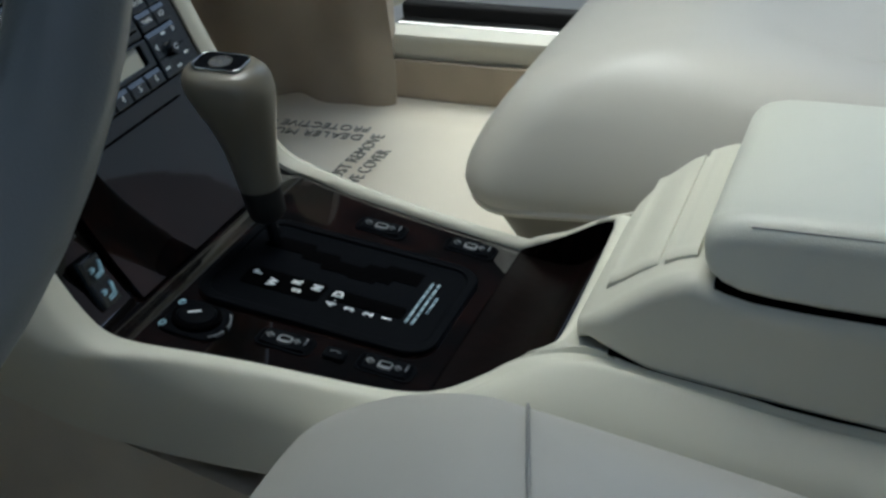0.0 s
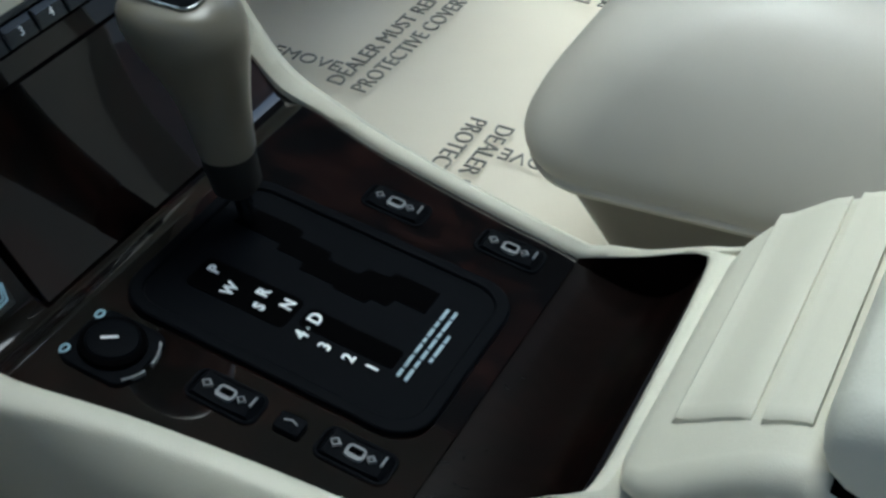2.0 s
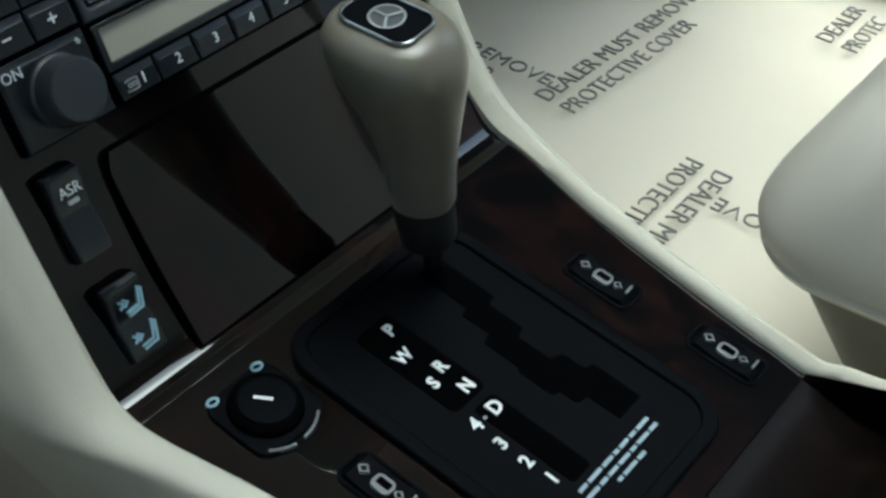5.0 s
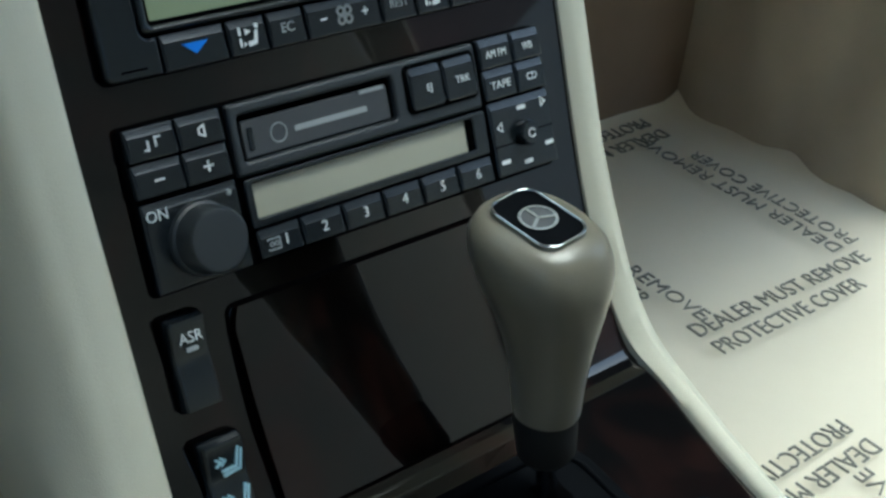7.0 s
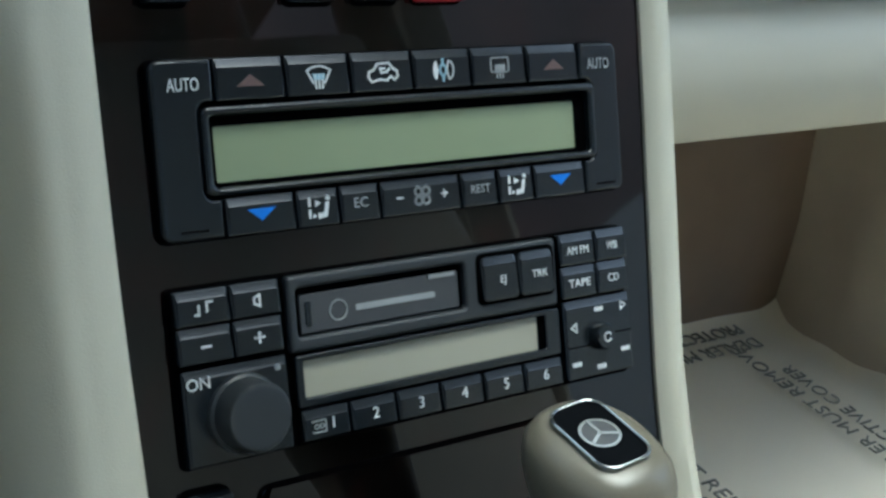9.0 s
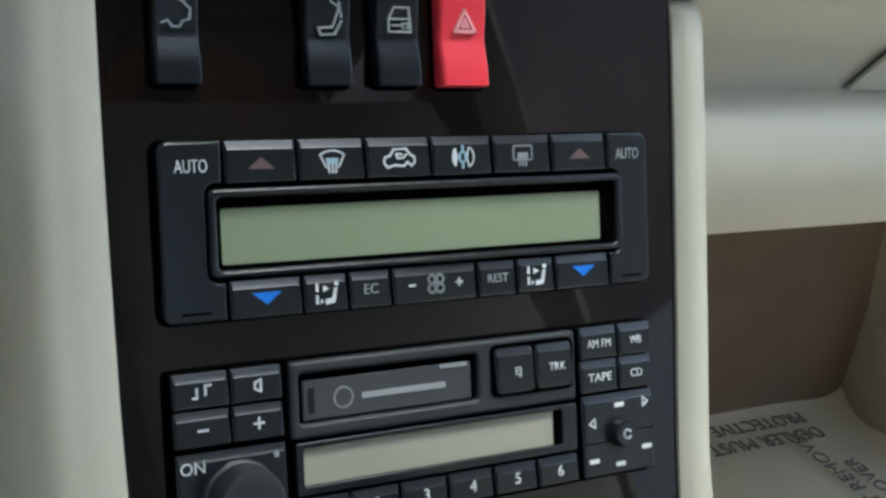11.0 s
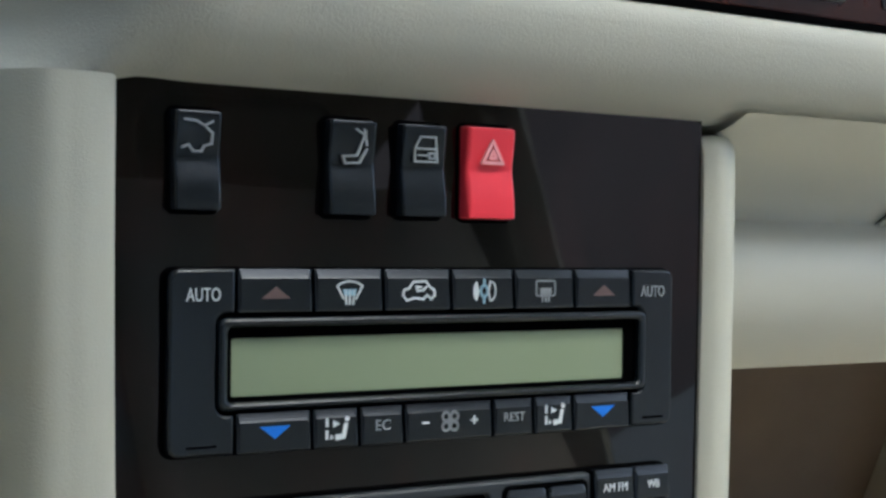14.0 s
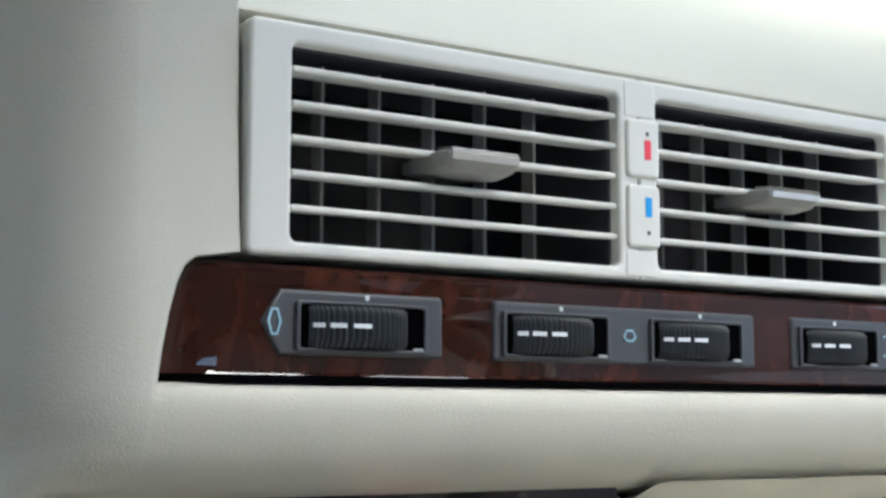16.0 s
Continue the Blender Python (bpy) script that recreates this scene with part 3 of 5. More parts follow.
# ---- dashboard ----
def dashboard():
    # lower roll under the wood strip, from the binnacle to the passenger door
    skin = smooth_row([(0.05, 0.050), (0.012, 0.0575), (0.002, 0.0602), (-0.008, 0.0650), (-0.017, 0.073), (-0.0222, 0.083), (-0.0242, 0.0915), (-0.0245, 0.100), (-0.0240, 0.112), (-0.0232, 0.124), (-0.0223, 0.134), (-0.0216, 0.1405), (-0.0208, 0.147), (-0.0198, 0.156), (-0.0178, 0.185), (-0.0160, 0.225), (-0.0135, 0.247), (-0.004, 0.262), (0.04, 0.275), (0.25, 0.27)], 96)
    roll = [tuple(q) for q in skin if q[1] < 0.0925] + [(-0.0240, 0.0945), (-0.0228, 0.0970), (-0.0190, 0.0987), (-0.010, 0.0992), (0.03, 0.0995)]
    rows = []
    for k in range(34):
        x = -0.0862 + 0.846 * k / 33
        back = 0.05 * max(0.0, x - 0.35) ** 2
        rows.append([F(x, d + back, v) for d, v in roll])
    solid("dashboard_roll", loft(rows), dash_beige, "beige padded lower roll of the dashboard", "dashboard", kind="structure")
    # passenger side face and knee pad below the roll
    prof = [(0.014, 0.492), (0.036, 0.468), (0.0475, 0.450), (0.052, 0.432), (0.046, 0.428), (0.034, 0.427), (0.024, 0.419), (0.019, 0.404), (0.020, 0.388), (0.026, 0.372), (0.036, 0.361), (0.06, 0.355), (0.12, 0.353), (0.3, 0.36)]
    rows = [[(x, y + 0.04 * max(0, x - 0.3) ** 2, z) for y, z in smooth_row(prof, 36)] for x in (0.13, 0.2, 0.3, 0.45, 0.6, 0.72)]
    solid("dashboard_knee_pad", loft(rows), dash_beige, "beige knee pad and face below the dashboard", "dashboard", kind="structure")
    # top of the dashboard
    prof = [(0.012, 0.2284), (-0.004, 0.2288), (-0.0065, 0.2302), (-0.0055, 0.2318), (0.0, 0.2336)]
    rows = []
    for k in range(14):
        x = -0.058 + 0.82 * k / 13
        front = [F(x, d, v) for d, v in prof]
        last = front[-1]
        rows.append(front + [Vector((x, last.y + 0.06, last.z + 0.022)), Vector((x, last.y + 0.20, last.z + 0.052)), Vector((x, last.y + 0.46, last.z + 0.055))])
    solid("dashboard_top", loft(rows), dash_beige, "pale beige top of the dashboard under the windscreen", "dashboard", kind="structure")
    # instrument binnacle: one skin with the end of the roll, rounded away towards the driver; its edge frames the wood strip and the vents
    rim = [(0.05, -0.0864), (0.0940, -0.0864), (0.098, -0.0858), (0.109, -0.0843), (0.121, -0.0820), (0.131, -0.0792), (0.1365, -0.0766), (0.1395, -0.0730), (0.1408, -0.0685), (0.1414, -0.0570), (0.30, -0.0570)]
    rows = []
    for d, v in skin:
        xe = float(np.interp(v, [r[0] for r in rim], [r[1] for r in rim]))
        if v < 0.0935:
            row = [F(xe + 0.012, d + 0.0004, v), F(xe + 0.004, d + 0.0002, v), F(xe, d + 0.0001, v)]
        else:
            row = [F(xe + 0.0004, d + 0.012, v), F(xe + 0.0003, d + 0.0015, v), F(xe - 0.0004, d + 0.0004, v)]
        up = min(1.0, max(0.0, (v - 0.045) / 0.04))
        up = up * up * (3 - 2 * up)
        for k in range(34):
            x = xe - 0.0015 + (-0.0905 - xe) * k / 6 if k < 6 else -0.092 - 0.238 * ((k - 6) / 27) ** 1.7
            q = max(0.0, -0.088 - x)
            turn = 0.040 - math.sqrt(max(0.0, 0.040**2 - min(q, 0.036) ** 2)) + 2.0 * max(0.0, q - 0.036)
            q = max(0.0, -0.112 - x)
            swing = -0.55 * q**1.05 / (1 + 1.2 * q)
            low = 0.38 * q / (1 + 1.0 * q)
            row.append(F(x, d + turn * up + swing * (1 - up), v - low * max(0.0, 0.0995 - v) / 0.05))
        rows.append(row)
    solid("instrument_binnacle", loft(rows), dash_beige, "beige rounded instrument binnacle of the dashboard", "dashboard", kind="structure")
    # unseen panel below the binnacle, added to shade the driver's side of the console
    prof = smooth_row([(0.04, 0.50), (-0.035, 0.468), (-0.058, 0.42), (-0.055, 0.36), (-0.03, 0.315), (0.05, 0.30), (0.3, 0.31)], 24)
    rows = [[(x, y, z) for y, z in prof] for x in (-0.75, -0.6, -0.4, -0.25, -0.195)]
    solid("dashboard_shade_panel", thick(loft(rows), 0.01), dash_beige, "unseen beige panel added below the binnacle to shade the console", "dashboard", kind="structure")
    # dark carcass behind the strip and the vents
    rows = [[(x, *F(0, d, v).yz) for d, v in ((0.045, 0.052), (0.045, 0.10), (0.075, 0.14), (0.075, 0.225), (0.02, 0.232))] for x in (-0.084, 0.74)]
    solid("dashboard_core", loft(rows), void, "dark inner carcass of the dashboard", "dashboard", kind="structure")


dashboard()


def wood_strip():
    """Glossy strip with a rounded end beside the binnacle."""
    rows = []
    for k in range(46):
        x = -0.0910 + 0.0910 * (1 - math.cos(min(1, k / 14) * math.pi / 2)) if k <= 14 else 0.0 + 0.74 * (k - 14) / 31
        q = max(0.0, 0.027 - (x + 0.0910))
        back = 0.030 - math.sqrt(0.030**2 - q * q)
        prof = [(0.006, 0.0995), (-0.0192, 0.0998), (-0.0201, 0.1030), (-0.0209, 0.110), (-0.0213, 0.1205), (-0.0207, 0.1315), (-0.0188, 0.1388), (0.006, 0.1408)]
        row = []
        for d, v in smooth_row(prof, 22):
            c = max(0.0, v - 0.1318) / 0.0095          # the end leans and its upper corner is rounded
            end = 0.12 * (v - 0.0995) + 0.0095 * (1 - math.sqrt(max(0.0, 1 - min(1.0, c) ** 2)))
            row.append(F(x + end * max(0.0, 1 - (x + 0.0910) / 0.0910), d + back, v))
        rows.append(row)
    strip = tagged(part("wood_strip", loft(rows), wood_red, None), "glossy reddish burl wood strip across the dashboard", "trim", kind="structure")
    def sunk(x):
        return 0.030 - math.sqrt(0.030**2 - max(0.0, 0.027 - (x + 0.0910)) ** 2)
    # black strip added over the lower edge, where the roll would reflect brightly
    part("reflection_cover", loft([[F(x, d + sunk(x), v) for d, v in ((-0.0213, 0.0990), (-0.0213, 0.1016), (-0.0170, 0.1018), (-0.0170, 0.0990))] for x in (-0.0890, -0.0860, -0.0820, -0.0770, -0.0710, -0.0640, 0.74)], closed=True, caps=True), void, strip, "black strip added to hide a reflection at the lower edge")


wood_strip()


def seat(name, x0, x1, label, front, lift=0.0, seam=True):
    """A car seat: cushion with side bolsters and piping, lower trim, backrest and headrest."""
    cx, hw = (x0 + x1) / 2, (x1 - x0) / 2
    s = thing(name, pose(cx, -0.47, 0.02 + lift), label, "car seat", group="front seats")

    fy = front + 0.47                       # front edge of the cushion, from the seat's origin
    layers = [(0.0, 0.180), (-0.0030, 0.186), (-0.0035, 0.194), (0.0005, 0.208), (0.009, 0.226), (0.022, 0.246), (0.041, 0.265), (0.066, 0.279), (0.10, 0.287), (0.13, 0.288), (0.16, 0.283)]

    def rim(inset, z, n=8):
        w, y1, y0, r = hw - inset * 0.85, fy - inset * 1.05, -0.26, 0.046 - 0.1 * inset
        pts = []
        for cx_, cy_, a0 in ((w - r, y0 + 0.02, -90), (w - r, y1 - r, 0), (-w + r, y1 - r, 90), (-w + r, y0 + 0.02, 180)):
            q = r if a0 in (0, 90) else 0.02
            for k in range(n + 1):
                a = radians(a0 + 90 * k / n)
                pts.append(Vector((cx_ + q * math.cos(a) + (0 if a0 in (0, 90) else math.copysign(r - 0.02, cx_)), cy_ + q * math.sin(a), z)))
        out = []
        for i, p in enumerate(pts):
            d = pts[(i + 1) % len(pts)] - p
            m = max(1, round(d.length / 0.03))
            out += [p + d * (j / m) for j in range(m)]
        return out

    def loop(inset, z, sag=1.0):
        # the same number of points on every layer, spaced by the outermost one
        base = rim(0.0, z)
        w, y1 = hw - inset * 0.85, fy - inset * 1.45
        kx = w / hw
        return [Vector((p.x * kx, -0.26 + (p.y + 0.26) * (y1 + 0.26) / (fy + 0.26), z - 0.011 * sag * min(1.0, max(0.0, (p.y - 0.04) / 0.18)))) for p in base]
    rows = [loop(i, z, max(0.0, 1 - (z - 0.18) / 0.06)) for i, z in [(q[0], q[1]) for q in smooth_row(layers, 30)]]
    rows = [[p + Vector((0, 0, (0.0025 * math.sin(9 * p.x + 14 * p.y) - 0.20 * max(0.0, 0.10 - p.y)) * min(1, k / 14))) for p in row] for k, row in enumerate(rows)]
    part("cushion", loft(rows, closed=True, caps=True), leather, s, "beige leather seat cushion")
    # perforated middle panel behind a stitched cross seam
    inner = [p for p in rows[-1]]
    xs = max(p.x for p in inner) * 0.92
    part("seat_panel", loft([[(x, y, 0.2846 - 0.20 * max(0.0, 0.10 - y) + 0.002 * (abs(x) / xs) ** 4) for x in (-xs, -xs * 0.5, 0, xs * 0.5, xs)] for y in (0.05 if seam else -0.08, -0.10, -0.16, -0.24)]), holed, s, "perforated leather middle panel")
    def across(y):
        pts = []
        for i, z in [(q[0], q[1]) for q in smooth_row(layers[3:], 16)]:
            w = hw - i * 0.85
            pts.append(Vector((-w, y, z)))
        pts = pts + [Vector((-p.x, p.y, p.z)) for p in pts[::-1]]
        return [p + Vector((0, 0, 0.0025 * math.sin(9 * p.x + 14 * p.y) - 0.20 * max(0.0, 0.10 - p.y))) for p in pts]
    if seam:
        part("seam", loft([[p + Vector((0, -0.30 * (hw - abs(p.x)) if p.x > 0 else 0, h)) for p in across(0.098 + o)] for o, h in ((-0.0009, -0.001), (-0.0003, 0.0004), (0.0003, 0.0004), (0.0009, -0.001))]), vane_grey, s, "stitched seam")
    part("lower_trim", loft([loop(i, z) for i, z in ((0.003, 0.182), (0.0085, 0.174), (0.010, 0.168), (0.024, 0.130), (0.05, 0.06))], closed=True), seat_trim, s, "grey-beige lower cushion trim, darkened for the shade under it")
    for inset, z in ((0.0005, 0.1805),):
        path = loop(inset, z)
        bm = bmesh.new()
        n = len(path)
        rings = []
        for i in range(n):
            q = (path[(i + 1) % n] - path[i - 1]).normalized()
            o = Vector((q.y, -q.x, 0))
            rings.append([bm.verts.new(path[i] + o * 0.0036 * math.cos(k * math.pi / 3) + Vector((0, 0, 0.0036 * math.sin(k * math.pi / 3)))) for k in range(6)])
        for i in range(n):
            for k in range(6):
                bm.faces.new((rings[i][k], rings[i][(k + 1) % 6], rings[(i + 1) % n][(k + 1) % 6], rings[(i + 1) % n][k]))
        part("piping", bm, leather, s)
    # backrest
    rows = []
    for k in range(16):
        t = k / 15
        y, z = -0.26 - 0.20 * t - 0.03 * math.sin(math.pi * t), 0.20 + 0.69 * t
        wd = hw * (1.0 - 0.12 * t**2)
        row = []
        for i in range(25):
            a = 2 * math.pi * i / 24
            ex = abs(math.cos(a)) ** 0.55 * math.copysign(1, math.cos(a))
            ey = abs(math.sin(a)) ** 0.7 * math.copysign(1, math.sin(a))
            row.append((wd * ex, y + 0.065 * ey + 0.03 * abs(ex) ** 3 * (ey > 0), z))
        rows.append(row[:-1])
    part("backrest", loft(rows, closed=True, caps=True), leather, s, "beige leather backrest")
    part("headrest", placed_box(-0.13, 0.13, -0.57, -0.47, 0.90, 1.07, 0.045), leather, s)
    part("seat_rail", box(-hw * 0.8, hw * 0.8, -0.25, 0.12, 0.0, 0.065, 0.01), grey_plastic, s)
    return s


def placed_box(x0, x1, y0, y1, z0, z1, r):
    return box(x0, x1, y0, y1, z0, z1, r, 4)


seat("passenger_seat", 0.150, 0.66, "beige leather front passenger seat with piped cushion edge", -0.228, 0.006, False)
seat("driver_seat", -0.66, -0.155, "beige leather driver seat beside the console", -0.250, -0.008)


def seat_belt():
    """Belt strap hanging from the passenger door post."""
    b = thing("seat_belt", pose(0.665, -0.82, 0.3), "pale beige woven passenger seat belt by the door post", "seat belt")
    line = smooth_row([(0.025, -0.015, 0.76), (0.018, 0.0, 0.60), (-0.005, 0.022, 0.40), (-0.012, 0.03, 0.20), (0.0, 0.02, 0.02)], 24)
    part("strap", loft([[(x - 0.012, y - 0.020, z), (x, y - 0.001, z), (x + 0.012, y + 0.020, z), (x + 0.013, y + 0.0195, z), (x + 0.001, y - 0.002, z), (x - 0.011, y - 0.0205, z)] for x, y, z in line], closed=True, caps=True), leather, b)
    part("upper_anchor", box(0.005, 0.040, -0.045, 0.015, 0.74, 0.80, 0.008, 3), grey_plastic, b, "grey upper anchor")


seat_belt()


def armrest():
    a = thing("armrest_console", pose(0, -0.44, 0.20), "beige padded armrest box behind the storage tray", "armrest")
    # lower box with a rounded nose that climbs to the lid
    crest = [(0.0690, 0.0430), (0.0675, 0.0485), (0.0640, 0.0535), (0.0570, 0.0605), (0.046, 0.0690), (0.036, 0.0775), (0.026, 0.0850), (0.016, 0.0905), (0.008, 0.0932), (0.0035, 0.0935), (0.0010, 0.0928), (-0.004, 0.0905), (-0.012, 0.0875), (-0.025, 0.0845), (-0.05, 0.0825), (-0.20, 0.078), (-0.45, 0.074)]
    keel = [(0.0690, 0.0440), (0.0675, 0.0420), (0.0640, 0.0455), (0.0570, 0.0510), (0.046, 0.0480), (0.036, 0.0440), (0.022, 0.0385), (-0.020, 0.0330), (-0.077, 0.0260), (-0.20, 0.013), (-0.45, 0.0)]
    rows = []
    for y, z1 in crest:
        z0 = min(z1 - 0.006, float(np.interp(-y, [-k[0] for k in keel], [k[1] for k in keel])) - 0.002)
        hw = float(np.interp(-y, (-0.0690, -0.0675, -0.0640, -0.0570, -0.046, -0.030), (0.052, 0.066, 0.0765, 0.0835, 0.0872, 0.0885)))
        rt, rb = min(0.010, (z1 - z0) * 0.48), min(0.004, (z1 - z0) * 0.4)
        rows.append([(x, y, z) for x, z in outline(-hw, hw, z0, z1, (rb, rb, rt, rt), 5)])
    part("body", loft(rows, closed=True, caps=True), beige, a, "beige rounded box body")

    def pad(name, ends, x1, label=""):
        """A low cushion on the sloped nose; ends: (y, x of its slanted end) from front to rear."""
        ys = [ends[0][0] + (ends[-1][0] - ends[0][0]) * k / 10 for k in range(11)]
        rows = []
        for k, y in enumerate(ys):
            z = float(np.interp(-y, [-c[0] for c in crest], [c[1] for c in crest]))
            xl = float(np.interp(-y, [-e[0] for e in ends], [e[1] for e in ends]))
            h = 0.0038 if 0 < k < 10 else 0.0016
            yy = y + (0.0016 if k == 1 else -0.0016 if k == 9 else 0.0)
            rows.append([(xl, yy, z - 0.004), (xl + 0.0004, yy, z + 0.45 * h), (xl + 0.0020, yy, z + 0.85 * h), (xl + 0.006, yy, z + h), (0.0, yy, z + h), (x1 - 0.010, yy, z + h), (x1 - 0.003, yy, z + 0.6 * h), (x1, yy, z - 0.004)])
        rows.insert(0, [(p[0], ys[0] + 0.0010, p[2] - 0.004) for p in rows[0]])
        rows.append([(p[0], ys[-1] - 0.0010, p[2] - 0.004) for p in rows[-1]])
        part(name, loft(rows, caps=True), beige, a, label)

    pad("front_pad", ((0.0550, -0.0530), (0.0265, -0.0615)), 0.086, "beige front pad with a slanted end")
    pad("rear_pad", ((0.0225, -0.0640), (0.0060, -0.0640)), 0.084)
    # solid black strip that draws the shadow line under the box
    part("painted_shadow", loft([[(x, y, z + dz * k) for x, dz in ((-0.0868, -0.008), (-0.0868, 0.004), (0.0868, 0.004), (0.0868, -0.008))] for y, z, k in ((0.046, 0.0440, 0.15), (0.030, 0.0390, 0.6), (0.012, 0.0352, 1), (-0.077, 0.024, 1), (-0.44, -0.002, 1))], closed=True, caps=True), void, a, "black strip in place of the shadow below the box")
    rows = []
    for y, inn, z0, z1 in ((0.0015, 0.014, 0.1050, 0.1120), (-0.0005, 0.006, 0.1000, 0.1180), (-0.004, 0.002, 0.0962, 0.1225), (-0.010, 0.0005, 0.0924, 0.1255), (-0.020, 0.0, 0.0888, 0.1275), (-0.035, 0.0, 0.0868, 0.1280), (-0.06, 0.0, 0.0852, 0.1280), (-0.20, 0.0, 0.0810, 0.1280), (-0.45, 0.0, 0.0770, 0.126)):
        q, r2 = min(0.005, (z1 - z0) * 0.3), min(0.014, (z1 - z0) * 0.6)
        rows.append([(x, y, z) for x, z in outline(-0.0875 + inn, 0.0875 - inn, z0, z1, (q, q, r2, r2), 6)])
    lid = part("lid", loft(rows, closed=True, caps=True), lid_leather, a, "pale padded leather lid")
    part("lid_seam", box(-0.0838, 0.0838, -0.44, -0.022, 0.1234, 0.1241), vane_grey, lid, "fine seam round the lid")
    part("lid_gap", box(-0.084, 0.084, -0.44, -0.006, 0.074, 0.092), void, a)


armrest()


def steering_wheel():
    w = thing("steering_wheel", pose(-0.5085, -0.2816, 0.632, 77.5), "grey leather steering wheel beside the dashboard", "steering wheel")
    bm = bmesh.new()
    rings = []
    for i in range(56):
        t = 2 * math.pi * i / 56
        ctr, rad = Vector((0.185 * math.cos(t), 0.185 * math.sin(t), 0)), Vector((math.cos(t), math.sin(t), 0))
        rings.append([bm.verts.new(ctr + rad * 0.0155 * math.cos(2 * math.pi * k / 12) + Vector((0, 0, 0.018 * math.sin(2 * math.pi * k / 12)))) for k in range(12)])
    for i in range(56):
        for k in range(12):
            bm.faces.new((rings[i][k], rings[i][(k + 1) % 12], rings[(i + 1) % 56][(k + 1) % 12], rings[(i + 1) % 56][k]))
    part("rim", bm, wheel_skin, w, "grey leather-wrapped rim")
    part("hub", lathe([(0.0, -0.05), (0.085, -0.045), (0.095, -0.02), (0.085, 0.0), (0.04, 0.012), (0.0, 0.014)], 32), wheel_skin, w)
    for ang in (200, -20, 250, 290):
        part("spoke", box(0.06, 0.178, -0.018, 0.018, -0.025, -0.005, 0.006, 2), wheel_skin, w, m=pose(0, 0, 0, 0, 0, ang))
    part("column", lathe([(0.055, -0.34), (0.062, -0.12), (0.068, -0.05), (0.06, -0.035)], 24), wheel_skin, w, "steering column shroud")


steering_wheel()


def flat(bm):
    """Lays a form that faces -y down, to face up."""
    for v in bm.verts:
        v.co = Vector((v.co.x, v.co.z, -v.co.y))
    return bm


def flat_ring(outer, inner, y0, y1, r):
    return flat(ring(outer, inner, y0, y1, r))


def gear_lever():
    base, topp = Vector((0.0245, -0.1505, 0.212)), Vector((0.006, -0.135, 0.349))
    ax = (topp - base).normalized()
    side = (Vector((1, 0, 0)) - ax * ax.x).normalized()
    fore = ax.cross(side)
    m = Matrix.Translation(base) @ Matrix((side, fore, ax)).transposed().to_4x4()
    g = thing("gear_lever", m, "taupe leather gear lever knob with chrome-framed emblem", "gear lever")
    part("rod", lathe([(0.004, -0.01), (0.0045, 0.03), (0.0045, 0.045)], 16), chrome, g, "chrome rod")
    part("collar", lathe([(0.0095, 0.028), (0.0118, 0.031), (0.0125, 0.041), (0.0128, 0.048), (0.0115, 0.052)], 28), rubber, g, "black rubber collar")
    rows = []
    up = Vector((0, 0, 1))
    for h, rx, ry, ox, oy, e in ((0.048, 0.0114, 0.0118, 0.001, 0.0, 1), (0.0512, 0.0130, 0.0136, 0.001, 0.0, 1), (0.0616, 0.0137, 0.0146, 0.0015, 0.0, 1), (0.0752, 0.0150, 0.0165, 0.002, -0.0005, 1), (0.0868, 0.0166, 0.0186, 0.002, -0.001, 0.96), (0.0984, 0.0189, 0.0212, 0.0015, -0.0015, 0.92), (0.1081, 0.0212, 0.0238, 0.0005, -0.0015, 0.88), (0.1178, 0.0227, 0.0258, -0.0005, -0.001, 0.85), (0.1250, 0.0230, 0.0266, -0.001, 0.0, 0.84), (0.1305, 0.0219, 0.0257, -0.0012, 0.0005, 0.84), (0.1343, 0.0192, 0.0230, -0.0014, 0.0008, 0.86), (0.1366, 0.0152, 0.0190, -0.0015, 0.001, 0.88), (0.1376, 0.005, 0.007, -0.0015, 0.001, 1)):
        row = []
        for k in range(40):
            a = 2 * math.pi * k / 40
            cx, sy = math.cos(a), math.sin(a)
            x, y = ox + rx * math.copysign(abs(cx) ** e, cx), oy + ry * math.copysign(abs(sy) ** e, sy)
            row.append((x, y, h + 0.14 * y * max(0, (h - 0.1) / 0.04)))
        rows.append(row)
    part("knob", loft(rows, closed=True, caps=True), knob_skin, g, "smooth taupe leather knob")
    em = part("emblem", prism(outline(-0.0104, 0.0104, -0.0160, 0.0160, 0.006, 6), -0.0009, 0.004, 0.0008, 2, flat=True), gate_black, g, "black emblem plate in a chrome frame", m=pose(-0.0012, 0.0005, 0.1372, 8.0))
    part("frame", flat_ring(outline(-0.0112, 0.0112, -0.0168, 0.0168, 0.0066, 6), outline(-0.0100, 0.0100, -0.0155, 0.0155, 0.0056, 6), -0.0018, 0.003, 0.0006), chrome, em, "chrome frame")
    circ = [(0.0072 * math.cos(t * math.pi / 18), 0.0072 * math.sin(t * math.pi / 18)) for t in range(36)]
    inner = [(0.0062 * math.cos(t * math.pi / 18), 0.0062 * math.sin(t * math.pi / 18)) for t in range(36)]
    part("badge", prism(inner, -0.0012, 0.001, flat=True), grey_plastic, em, "dark grey round badge")
    part("badge_ring", flat_ring(circ, inner, -0.0015, 0.001, 0.0), satin, em, "silver ring")
    arms = [[(0, 0), (0.0058 * math.cos(radians(a)), 0.0058 * math.sin(radians(a)))] for a in (90, 210, 330)]
    part("badge_mark", flat(strokes(arms, 0.0012, -0.0016, 0.0)), satin, em, "silver mark")
    return g


gear_lever()


